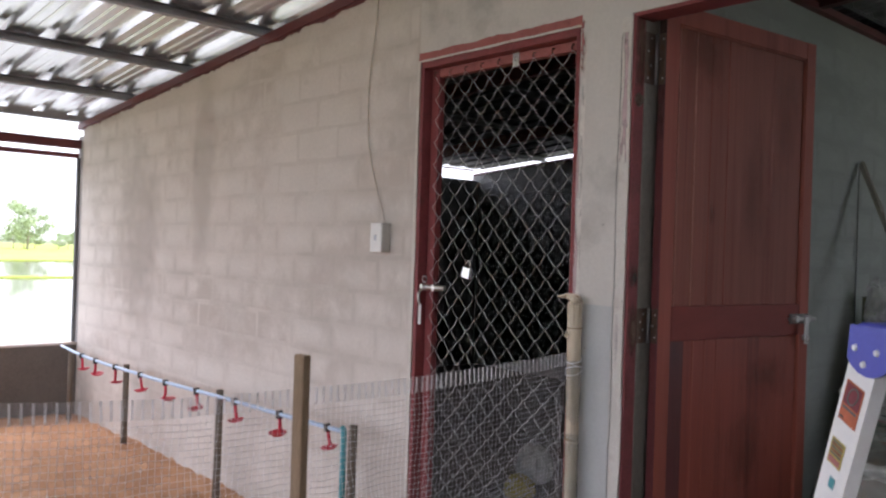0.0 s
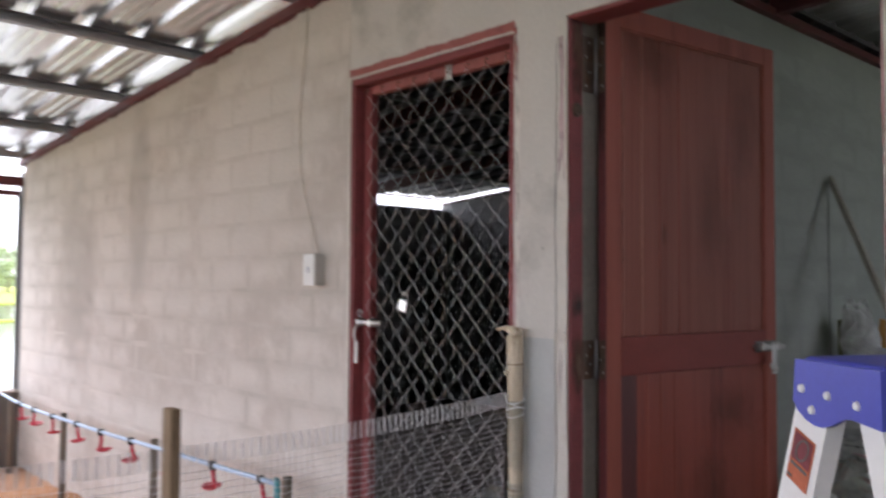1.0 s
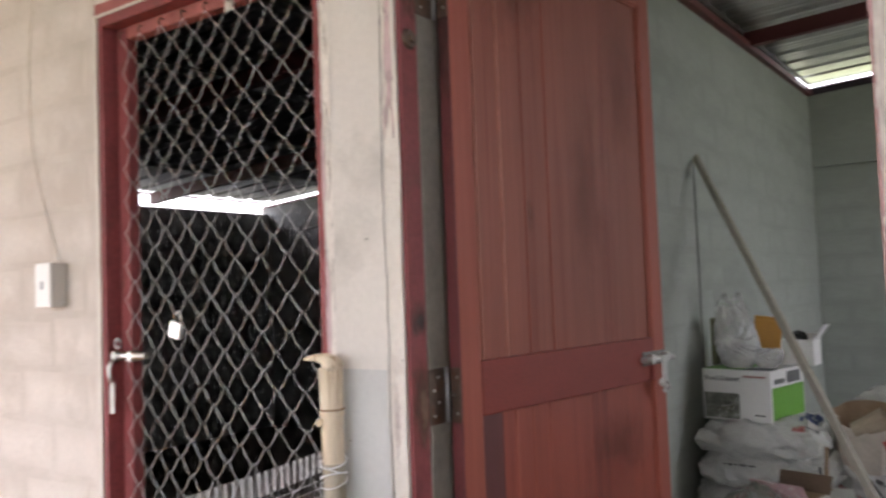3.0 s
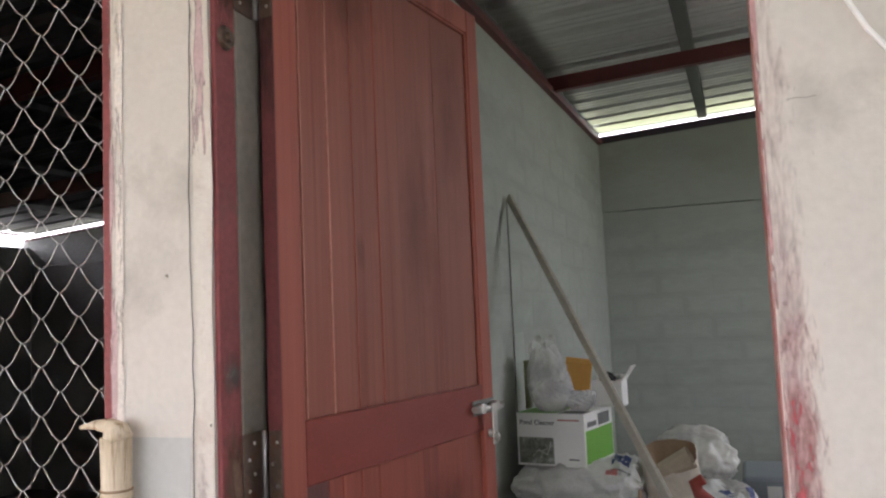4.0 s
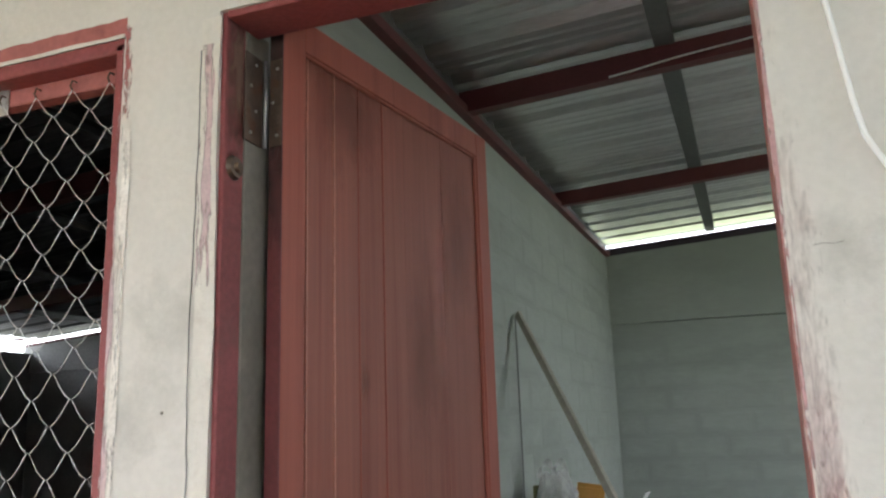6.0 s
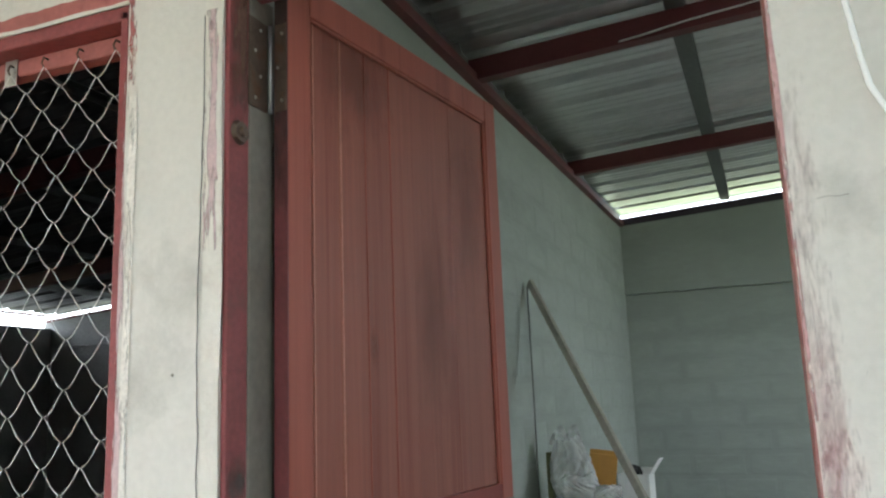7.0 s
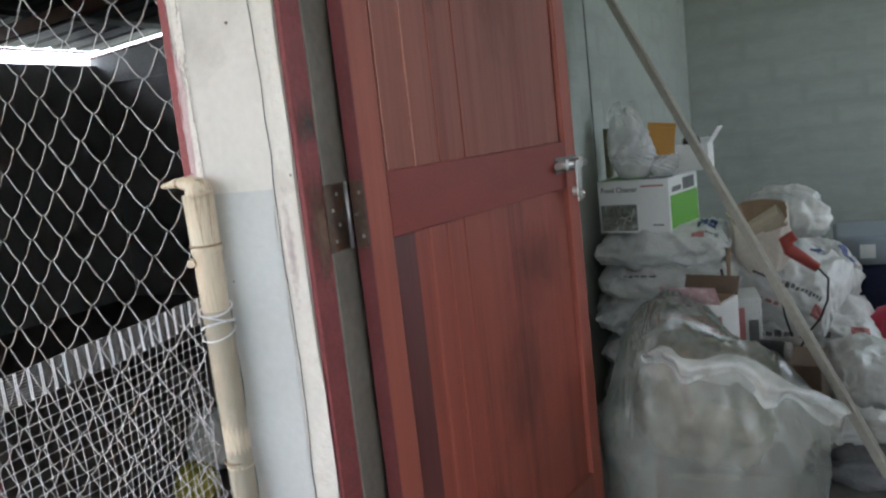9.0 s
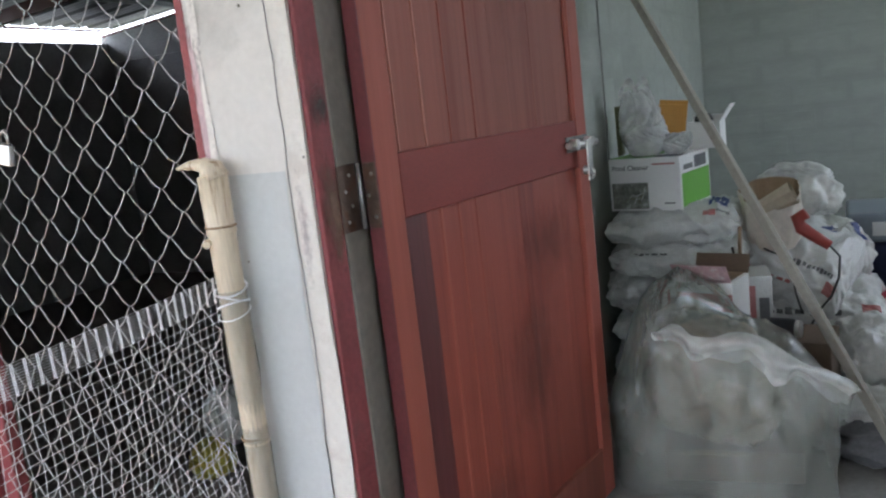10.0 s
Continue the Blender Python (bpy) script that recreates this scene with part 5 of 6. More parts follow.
def sack(label, at, size, turn, seed, mat, prints=(), group="stacked sacks", nm="feed_sack"):
    t = empty(nm, label, "sack", group, at)
    t.rotation_euler = [radians(a) for a in turn]
    A, B = 120, 90
    vs, fs = [], []
    for j in range(B + 1):
        v = -math.pi / 2 + math.pi * j / B
        for i in range(A):
            vs.append(sack_point(2 * math.pi * i / A, v, size, seed))
    for j in range(B):
        for i in range(A):
            k = (i + 1) % A
            fs.append((j * A + i, j * A + k, (j + 1) * A + k, (j + 1) * A + i))
    body = sheet_part("body", vs, fs, mat, t, smooth=True)
    for end in (-1, 1):
        vs, fs, n = [], [], 24
        for k in range(n + 1):
            y = size[1] * 0.42 * (2 * k / n - 1)
            z = 0.010 * noise.noise((y * 9, seed, end)) + 0.004 * noise.noise((y * 40, seed, end))
            for x, h in ((0.470 * size[0], 0.0035), (0.495 * size[0], 0.0025), (0.500 * size[0] + 0.010, 0.0015)):
                vs += [(end * x, y, z - h), (end * x, y, z + h)]
        for k in range(n):
            a, b = 6 * k, 6 * k + 6
            for i, j in ((0, 2), (2, 4), (4, 5), (5, 3), (3, 1), (1, 0)):
                fs.append((a + i, a + j, b + j, b + i))
        sheet_part("end_seam", vs, fs, mat, t, "flat stitched end seam", smooth=True)
    for u0, u1, v0, v1, pm, lab in prints:
        vs, fs, n = [], [], 14
        for j in range(n + 1):
            for i in range(n + 1):
                p = sack_point(u0 + (u1 - u0) * i / n, v0 + (v1 - v0) * j / n, size, seed)
                vs.append(p * 1.008 + p.normalized() * 0.0015)
        for j in range(n):
            for i in range(n):
                a = j * (n + 1) + i
                fs.append((a, a + 1, a + n + 2, a + n + 1))
        sheet_part("print", vs, fs, pm, body, lab, smooth=True)
    return t


def crumple_mesh(size, seed, amp, rough=3.0, sub=5, flat_base=True):
    bm = bmesh.new()
    bmesh.ops.create_icosphere(bm, subdivisions=sub, radius=1.0)
    o = Vector((seed * 3.1, seed * 1.7, seed))
    for v in bm.verts:
        p = v.co.copy()
        r = 1 - abs(noise.noise(p * rough + o)) * 1.6
        q = 1 - abs(noise.noise(p * rough * 2.7 + o)) * 1.6
        k = 1 + amp * (0.7 * r + 0.3 * q - 0.5)
        z = p.z
        if flat_base and z < -0.5:
            z = -0.5 - 0.25 * (-0.5 - z)
        v.co = Vector((p.x * size[0] / 2 * k, p.y * size[1] / 2 * k, z * size[2] / 2 * k))
    return bm


def crumpled(nm, label, category, at, size, seed, amp, mat, turn=(0, 0, 0), rough=3.0, sub=4, shape=None):
    t = empty(nm, label, category, at=at)
    t.rotation_euler = [radians(a) for a in turn]
    bm = crumple_mesh(size, seed, amp, rough, sub)
    if shape:
        for v in bm.verts:
            v.co = shape(v.co)
    part("body", bm, mat, t, smooth=True)
    return t


def bar(lo, hi, mat, parent, label="", name="print"):
    return block(name, lo, hi, mat, parent, label)


# ---- store: sacks below the carton; u about 2 to 3 is the side towards the door ----


def letters(v0, v1, u0, u1, n, mat, seed):
    """A line of print as short bars with gaps."""
    rnd = random.Random(seed)
    step = (v1 - v0) / n
    return [(u0 + 0.05 * rnd.random(), u1 - 0.06 * rnd.random(), v0 + step * k, v0 + step * (k + 0.72), mat, "dark lettering bar") for k in range(n)]


for k, (z, th, dx) in enumerate(((0.585, 0.125, 0.0), (0.468, 0.13, 0.02), (0.345, 0.14, -0.01), (0.20, 0.15, 0.01), (0.065, 0.15, 0.0))):
    pr = []
    if k == 0:
        pr = [(1.25, 1.9, 0.45, 0.85, PRINTBLUE, "navy print"), (2.2, 2.5, 0.38, 0.6, PRINTRED, "faded red emblem")] + letters(0.62, 0.95, 2.15, 2.35, 6, PRINTGREY, 1)
    if k == 1:
        pr = letters(-0.5, 0.0, 2.7, 2.85, 5, PRINTGREY, 2)
    sack("grey-white woven sack lying flat in a stack by the wall", (-1.355 + dx, 4.27, z), (0.46, 0.46, th), (0, 0, 4 - 5 * (k % 2)), 3 + k, SACKGREY if k in (0, 1) else SACK, pr)
# taller stack of white sacks with print
sack("white printed feed sack slumped on the pile", (-0.985, 4.45, 0.375), (0.47, 0.46, 0.29), (14, 22, -10), 21, SACK, letters(0.0, 0.8, 2.2, 2.36, 11, PRINTGREY, 3) + letters(-0.3, 0.2, 2.75, 2.87, 6, PRINTRED, 4) + [(2.45, 2.8, 0.7, 1.0, PRINTRED, "faded red emblem")])
sack("white printed feed sack under the top one", (-0.92, 4.44, 0.205), (0.54, 0.50, 0.19), (4, 2, 4), 22, SACK, [(2.3, 2.8, 0.55, 0.9, PRINTRED, "faded red emblem")] + letters(-0.5, 0.3, 2.5, 2.75, 8, PRINTGREY, 5))
sack("white printed feed sack at the bottom of the pile", (-0.93, 4.46, 0.065), (0.56, 0.52, 0.17), (0, 0, -3), 23, SACK)
sack("white feed sack with navy stripes at the back of the pile", (-0.875, 4.62, 0.36), (0.27, 0.30, 0.28), (0, 0, 30), 24, SACK, [(1.9, 2.7, 0.5, 0.85, PRINTBLUE, "navy stripe"), (1.9, 2.7, -0.2, 0.05, PRINTBLUE, "navy stripe")])

# ---- carton with green side and printed front ----
carton = empty("carton", "white printed carton with a green side on the sacks", "box", at=(-1.572, 4.165, 0.645))
carton.rotation_euler = (0, 0, radians(-11))
carton_body = part("body", box(bmesh.new(), (0, 0, 0), (0.275, 0.30, 0.195), 0.002), WHITE, carton)
bar((0.2755, 0.01, 0.01), (0.2765, 0.29, 0.13), GREEN, carton_body, "bright green side panel")
bar((0.2755, 0.03, 0.142), (0.2765, 0.12, 0.160), PRINTGREY, carton_body, "dark line of print")
bar((0.2755, 0.14, 0.138), (0.2765, 0.26, 0.182), PRINTGREY, carton_body, "dark block of print")
bar((0.004, 0.01, 0.1955), (0.16, 0.29, 0.1965), GREEN, carton_body, "bright green top panel")
bar((0.17, 0.004, 0.1955), (0.272, 0.08, 0.1965), PRINTGREY, carton_body, "dark top panel")
bar((0.008, -0.0012, 0.008), (0.15, -0.0002, 0.105), PICTURE, carton_body, "printed picture of a pond")
for k in range(6):
    bm = bmesh.new()
    a = 0.3 * k
    tube(bm, [(0.05 + 0.015 * k, -0.002, 0.03 + 0.008 * (k % 3)), (0.08 + 0.010 * k, -0.0022, 0.05 + 0.01 * (k % 2)), (0.12 + 0.004 * k, -0.002, 0.03 + 0.012 * k)], 0.0014, 4)
    part("print", bm, SACKGREY if k % 2 else OLIVE, carton_body, "pale lines of the picture")
bar((0.17, -0.0012, 0.168), (0.255, -0.0002, 0.174), PRINTRED, carton_body, "thin faded line of print")
bar((0.21, -0.0012, 0.025), (0.25, -0.0002, 0.030), PRINTGREY, carton_body, "thin line of print")
words = bpy.data.curves.new("words", "FONT")
words.body, words.size, words.extrude, words.offset = "Pond Cleaner", 0.026, 0.0003, 0.0004
words_ob = new("lettering", words)
words_ob.parent = carton_body
words_ob.location, words_ob.rotation_euler = (0.012, -0.0008, 0.152), (radians(90), 0, 0)
words.materials.append(PRINTGREY)

# ---- things on the carton ----


def limp_bag(label, at, size, seed, folds=5, waist=0.45, lean=(0, 0), loops=True, turn=0, mat=THINBAG):
    """A soft thin bag that stands by itself: round below, gathered in folds towards the top."""
    t = empty("plastic_bag", label, "bag", at=at)
    t.rotation_euler = (0, 0, radians(turn))
    A, B = 96, 44
    vs, fs = [], []
    for j in range(B + 1):
        f = j / B
        body = math.sin(math.pi * min(1.0, 0.12 + 0.62 * f)) ** 0.6
        gather = 1 - (1 - waist) * max(0.0, (f - 0.35) / 0.65) ** 1.2
        for i in range(A):
            a = 2 * math.pi * i / A
            w = noise.noise((seed, f * 1.8, 2.0)) * 2
            ridge = 0.5 - abs(noise.noise((math.cos(a + w) * folds * 0.5 + seed, math.sin(a + w) * folds * 0.5, f * 1.6)))
            fine = 0.4 - abs(noise.noise((math.cos(a) * folds * 1.3 + seed, math.sin(a) * folds * 1.3, f * 4.5)))
            r = body * gather * (0.84 + (0.22 + 0.30 * f) * ridge + 0.14 * fine)
            top = 0.10 * noise.noise((math.cos(a) * 1.6, math.sin(a) * 1.6, seed)) * f
            vs.append((size[0] / 2 * r * math.cos(a) + lean[0] * f * f, size[1] / 2 * r * math.sin(a) + lean[1] * f * f, size[2] * (f + top)))
    for j in range(B):
        for i in range(A):
            k = (i + 1) % A
            fs.append((j * A + i, j * A + k, (j + 1) * A + k, (j + 1) * A + i))
    sheet_part("film", vs, fs, mat, t, smooth=True)
    if loops:
        for sg in (-1, 1):
            cx, vs, fs = lean[0] + 0.024 * sg, [], []
            for q in range(19):
                a = -0.5 + (math.pi + 1.0) * q / 18
                for rr in (0.018, 0.034 + 0.006 * math.sin(3 * a + seed)):
                    vs.append((cx + rr * math.cos(a), lean[1] + 0.012 * sg + 0.008 * math.sin(4 * a + rr * 60), size[2] * 0.99 + 1.35 * rr * math.sin(a)))
                if q:
                    fs.append((2 * q - 2, 2 * q - 1, 2 * q + 1, 2 * q))
            sheet_part("handle", vs, fs, mat, t, "thin looped handle", smooth=True)
    return t


limp_bag("thin translucent white carrier bag with loose handles", (-1.462, 4.27, 0.843), (0.19, 0.15, 0.24), 4, 5, 0.52, (-0.015, 0.0))
limp_bag("small thin white bag slumped on the carton", (-1.435, 4.20, 0.843), (0.17, 0.11, 0.115), 9, 4, 0.75, (0.01, 0.0), False, 20)
limp_bag("small pale bag lying beside the orange box", (-1.335, 4.215, 0.843), (0.13, 0.10, 0.075), 14, 5, 0.8, (0.02, 0.0), False, -30)
panel = empty("olive_packet", "olive green flat packet standing against the wall", "packet", at=(-1.565, 4.27, 0.842))
bm = box(bmesh.new(), (0, 0, 0), (0.02, 0.05, 0.19), 0.006)
for vtx in bm.verts:
    vtx.co.x += 0.05 * (vtx.co.z / 0.19) * (1 - vtx.co.z / 0.19) * 2
part("body", bm, OLIVE, panel)
ob = empty("orange_box", "small orange cardboard box among the bags", "box", at=(-1.425, 4.36, 0.905))
ob.rotation_euler = (0, radians(8), radians(12))
part("body", box(bmesh.new(), (0, 0, 0), (0.105, 0.06, 0.12), 0.003), ORANGE, ob)
part("flap", box(bmesh.new(), (0.0, -0.002, 0.12), (0.105, 0.0, 0.135), 0.0008), ORANGE, ob)
wb = empty("open_white_box", "open white cardboard box with raised flaps", "box", at=(-1.31, 4.36, 0.841))
wb.rotation_euler = (0, 0, radians(-6))
for nm, lo, hi in (("side", (0, 0, 0), (0.12, 0.003, 0.10)), ("side", (0, 0.085, 0), (0.12, 0.088, 0.12)), ("side", (0, 0.003, 0), (0.003, 0.085, 0.10)), ("side", (0.117, 0.003, 0), (0.12, 0.085, 0.10)), ("base", (0.003, 0.003, 0), (0.117, 0.085, 0.003))):
    part(nm, box(bmesh.new(), lo, hi), WHITE, wb)
bm = box(bmesh.new(), (0, 0, 0), (0.003, 0.08, 0.07))
bm.transform(pose(0.118, 0.004, 0.10, 0, 35, 0))
part("flap", bm, WHITE, wb, "raised white flap")
bm = crumple_mesh((0.06, 0.05, 0.05), 3, 0.5, 3, 3)
bm.transform(Matrix.Translation((0.05, 0.045, 0.105)))
part("lining", bm, BLACK, wb, "dark contents")

# ---- batten leaning against the wall, cord hanging on the wall ----
stick = empty("leaning_batten", "long pale timber batten leaning against the wall", "batten", at=(-1.60, 4.285, 1.695))
bm = bmesh.new()
a, b = Vector((0.010, 0, 0.002)), Vector((0.964, -0.833, -1.695))
m = (b - a).normalized().to_track_quat("Z", "Y").to_matrix().to_4x4()
box(bm, (-0.008, -0.016, 0), (0.008, 0.016, (b - a).length), 0.002)
bm.transform(Matrix.Translation(a) @ m)
part("shaft", bm, BATTEN, stick)
bm = bmesh.new()
cord = empty("hanging_rod", "thin dark rod standing against the wall", "rod", at=(-1.602, 4.285, 0.62))
tube(bm, [(0, 0, 0), (0.002, 0.003, 0.5), (0.001, 0, 1.06)], 0.0035, 6)
part("shaft", bm, material("dull_rod", (0.20, 0.20, 0.19), 0.7), cord)

# ---- open paper sack with scoop, white bag behind ----
crumpled("plastic_bag", "white translucent bag lying rolled behind the open sack", "bag", (-0.945, 4.54, 0.625), (0.30, 0.17, 0.23), 12, 0.30, HEMFILM, (0, 8, 0), 1.7, 5)


def open_sack(at):
    t = empty("open_sack", "open brown paper sack with folded rim on the pile", "sack", at=at)
    vs, fs, A = [], [], 36
    rings = [(0.07, 0.0), (0.095, 0.05), (0.105, 0.11), (0.10, 0.16), (0.108, 0.205), (0.104, 0.209), (0.097, 0.19), (0.088, 0.15), (0.085, 0.09)]
    for r, z in rings:
        for i in range(A):
            a = 2 * math.pi * i / A
            w = 1 + 0.22 * noise.noise((math.cos(a) * 2, math.sin(a) * 2, z * 6)) + 0.12 * noise.noise((math.cos(a) * 6, math.sin(a) * 6, z * 12))
            vs.append((r * w * math.cos(a), r * 0.75 * w * math.sin(a), z + 0.045 * math.sin(a) * max(0.0, (z - 0.09) / 0.12)))
    for j in range(len(rings) - 1):
        for i in range(A):
            k = (i + 1) % A
            fs.append((j * A + i, j * A + k, (j + 1) * A + k, (j + 1) * A + i))
    turn = 5 * A
    sheet_part("body", vs[:turn + A], fs[:turn], PALEPAPER, t, smooth=True)
    # darker brown lining paints the shade inside the sack mouth
    sheet_part("lining", vs[turn:], [tuple(v - turn for v in f) for f in fs[turn:]], CARD, t, "inside of the sack, its shade put in a darker brown", smooth=True)
    bm = bmesh.new()
    cone(bm, pose(0, 0, 0.10), 0.07, 0.06, 0.02, 20)
    part("filling", bm, CARD, t, "dark feed inside")
    return t


open_sack((-1.02, 4.29, 0.462))
cup = empty("paper_scoop", "folded tan paper scoop lying in the sack mouth", "scoop", at=(-0.995, 4.235, 0.645))
cup.rotation_euler = (radians(20), radians(62), radians(20))
bm = bmesh.new()
cone(bm, Matrix.Identity(4), 0.030, 0.042, 0.12, 14)
bmesh.ops.delete(bm, geom=[f for f in bm.faces if f.normal.z > 0.9], context="FACES")
part("body", bm, PAPER, cup)
glove = empty("hose_grip", "orange-red rubber hose grip on the sack", "grip", at=(-0.93, 4.18, 0.575))
bm = bmesh.new()
tube(bm, [(0.03, 0, 0.03), (0.0, 0, 0.012), (0.012, -0.005, -0.02), (0.06, -0.01, -0.055), (0.10, -0.012, -0.085)], [0.020, 0.024, 0.023, 0.020, 0.017], 14)
part("grip", bm, CORAL, glove)
bm = bmesh.new()
tube(bm, [(0.10, -0.012, -0.085), (0.13, -0.02, -0.12), (0.125, -0.04, -0.19), (0.10, -0.06, -0.25), (0.06, -0.07, -0.30), (0.03, -0.07, -0.36)], 0.0045, 6)
part("cable", bm, BLACK, glove, "black cable")
wire = empty("black_cable", "thin black cable trailing over the sacks", "cable", at=(-1.04, 4.15, 0.47))
bm = bmesh.new()
tube(bm, [(0.0, 0, 0.02), (0.05, -0.02, 0.0), (0.09, -0.03, -0.06), (0.10, -0.05, -0.13), (0.12, -0.06, -0.2)], 0.004, 6)
part("cord", bm, BLACK, wire)
wire = empty("black_cable", "thin black cable hanging in front of the cartons", "cable", at=(-1.13, 3.98, 0.42))
bm = bmesh.new()
tube(bm, [(0, 0, 0), (0.02, -0.02, -0.08), (0.06, -0.03, -0.17), (0.10, -0.03, -0.22), (0.19, -0.03, -0.24), (0.26, 0, -0.22)], 0.004, 6)
part("cord", bm, BLACK, wire)

# ---- large clear bag over cartons in front ----
inner = empty("open_carton", "open white and pink carton under the clear plastic", "box", at=(-1.25, 3.64, 0.0))
inner.rotation_euler = (0, 0, radians(-14))
for nm, lo, hi, mt in (("body", (0, 0, 0), (0.17, 0.14, 0.50), WHITE), ("band", (-0.001, -0.002, 0.41), (0.171, -0.0005, 0.465), PRINTRED), ("mouth", (0.01, 0.01, 0.501), (0.16, 0.13, 0.504), CARD)):
    part(nm, box(bmesh.new(), lo, hi), mt, inner)
bm = box(bmesh.new(), (0, 0, 0), (0.17, 0.003, 0.07))
bm.transform(pose(0, 0.0, 0.50, 35, 0, 0))
part("flap", bm, PINKCARD, inner, "raised pink printed flap")
inner2 = empty("carton", "white printed carton leaning in the pile", "box", at=(-1.10, 3.80, 0.0))
inner2.rotation_euler = (0, 0, radians(10))
part("body", box(bmesh.new(), (0, 0, 0), (0.11, 0.16, 0.47), 0.003), SACKGREY, inner2)
part("print", box(bmesh.new(), (0.01, -0.0015, 0.30), (0.06, -0.0005, 0.44), 0), PRINTRED, inner2, "faded red print")
part("print", box(bmesh.new(), (0.07, -0.0015, 0.22), (0.10, -0.0005, 0.40), 0), PRINTGREY, inner2, "dark lettering bar")


def crease(p):
    """Folds with sharp crests and soft hollows."""
    return 0.36 - abs(noise.noise(p))


def film_sheet(name, thing, half, seed, mat, top, creases=1.0, shift=(0, 0)):
    """Thin film heaped over cartons: a rounded box with a sloping top, hanging in long upright folds."""
    A, B = 300, 150
    vs, fs = [], []
    o = Vector((seed, 2 * seed, 0))
    for j in range(B + 1):
        v = math.pi / 2 * (j / B) ** 0.9
        cv, sv = math.cos(v) ** 0.42, math.sin(v) ** 0.62
        for i in range(A):
            a = 2 * math.pi * i / A
            ca, sa = math.cos(a), math.sin(a)
            x = half[0] * cv * math.copysign(abs(ca) ** 0.75, ca)
            y = half[1] * cv * math.copysign(abs(sa) ** 0.75, sa)
            z = top(x) * sv
            p = Vector((x, y, z))
            warp = p + 0.035 * noise.noise_vector(p * 5 + o)
            w = 0.050 * noise.noise(p * 4.5 + o) + 0.055 * crease(Vector((warp.x * 6, warp.y * 6, warp.z * 1.8)) + o) + 0.028 * crease(Vector((warp.x * 13, warp.y * 13, warp.z * 3)) + o) + 0.015 * crease(Vector((warp.x * 28, warp.y * 28, warp.z * 7)) + o) + 0.0025 * crease(Vector((warp.x * 60, warp.y * 60, warp.z * 22)) + o)
            d = Vector((x / half[0] ** 2, y / half[1] ** 2, 1.5 * sv ** 3 / half[1])).normalized()
            q = p + d * w * creases
            vs.append((q.x + shift[0], q.y + shift[1], max(q.z, 0.004)))
    for j in range(B):
        for i in range(A):
            k = (i + 1) % A
            fs.append((j * A + i, j * A + k, (j + 1) * A + k, (j + 1) * A + i))
    sheet_part(name, vs, fs, mat, thing, smooth=True)


def slope(x):
    return 0.53 - 0.62 * max(0.0, x + 0.12) - 0.5 * max(0.0, -0.20 - x)


clear_bag = empty("clear_plastic_bag", "large milky clear plastic bag heaped over cartons", "bag", at=(-1.09, 3.42, 0.0))
film_sheet("outer_film", clear_bag, (0.285, 0.22), 3.0, FILM, slope)
film_sheet("inner_film", clear_bag, (0.25, 0.185), 8.0, FILM, lambda x: slope(x) * 0.9, 0.9, (0.01, 0.01))
# hem of the bag, doubled and folded outwards
EDGEPTS = ((-1.215, 3.20, 0.470), (-1.178, 3.175, 0.502), (-1.13, 3.165, 0.486), (-1.09, 3.165, 0.470), (-1.01, 3.165, 0.489), (-0.947, 3.165, 0.462), (-0.886, 3.17, 0.421), (-0.826, 3.18, 0.394), (-0.773, 3.20, 0.355), (-0.755, 3.215, 0.335))
W, L = 16, 140
for layer, (drop, out, milk, label) in enumerate(((0.064, 0.034, HEMFILM, "white doubled hem folded outwards"), (0.125, 0.014, FILM, "loose clear fold under the hem"))):
    vs, fs = [], []
    for q in range(L + 1):
        f = q / L * (len(EDGEPTS) - 1)
        i = min(int(f), len(EDGEPTS) - 2)
        g = f - i
        p0, p1, p2, p3 = (Vector(EDGEPTS[max(0, min(len(EDGEPTS) - 1, i + d))]) for d in (-1, 0, 1, 2))
        c = 0.5 * (2 * p1 + (p2 - p0) * g + (2 * p0 - 5 * p1 + 4 * p2 - p3) * g ** 2 + (3 * p1 - p0 - 3 * p2 + p3) * g ** 3)
        end = min(1.0, 5 * q / L, 7 * (1 - q / L)) ** 0.6
        wide = end * drop * (1 + 0.95 * noise.noise((q * 0.055, 3 + layer, 0)) + 0.22 * noise.noise((q * 0.13, 5 + layer, 0)))
        for k in range(W + 1):
            g = k / W
            fold = 0.026 * noise.noise((q * 0.045 + g * 0.6, g * 0.8, 4 + layer)) + 0.022 * (0.4 - abs(noise.noise((q * 0.06 - g * 0.8, g * 0.9, 7 + layer)))) + 0.003 * (0.4 - abs(noise.noise((q * 0.22, g * 1.5, 9))))
            vs.append(tuple(c - clear_bag.location + Vector((0.006 * noise.noise((q * 0.07, g * 2, 9)) - 0.02 * g, -out * math.sin(math.pi * min(1.0, g * 1.15)) - fold - 0.006, -wide * g + 0.016 * math.sin(math.pi * g)))))
    for q in range(L):
        for k in range(W):
            a = q * (W + 1) + k
            fs.append((a, a + 1, a + W + 2, a + W + 1))
    sheet_part("hem", vs, fs, milk, clear_bag, label, smooth=True)
inside = empty("brown_carton", "low brown carton seen through the clear bag", "box", at=(-1.25, 3.31, 0.0))
inside.rotation_euler = (0, 0, radians(8))
part("body", box(bmesh.new(), (0, 0, 0), (0.36, 0.24, 0.09), 0.003), DARKCARD, inside)
part("flap", box(bmesh.new(), (0.05, -0.03, 0.091), (0.22, -0.002, 0.094), 0.0008), CARD, inside)
crumpled("paper_bundle", "crumpled grey-brown packing paper inside the clear bag", "bundle", (-1.125, 3.43, 0.235), (0.34, 0.26, 0.37), 33, 0.35, PAPER, (0, 12, 0), 2.4, 5)
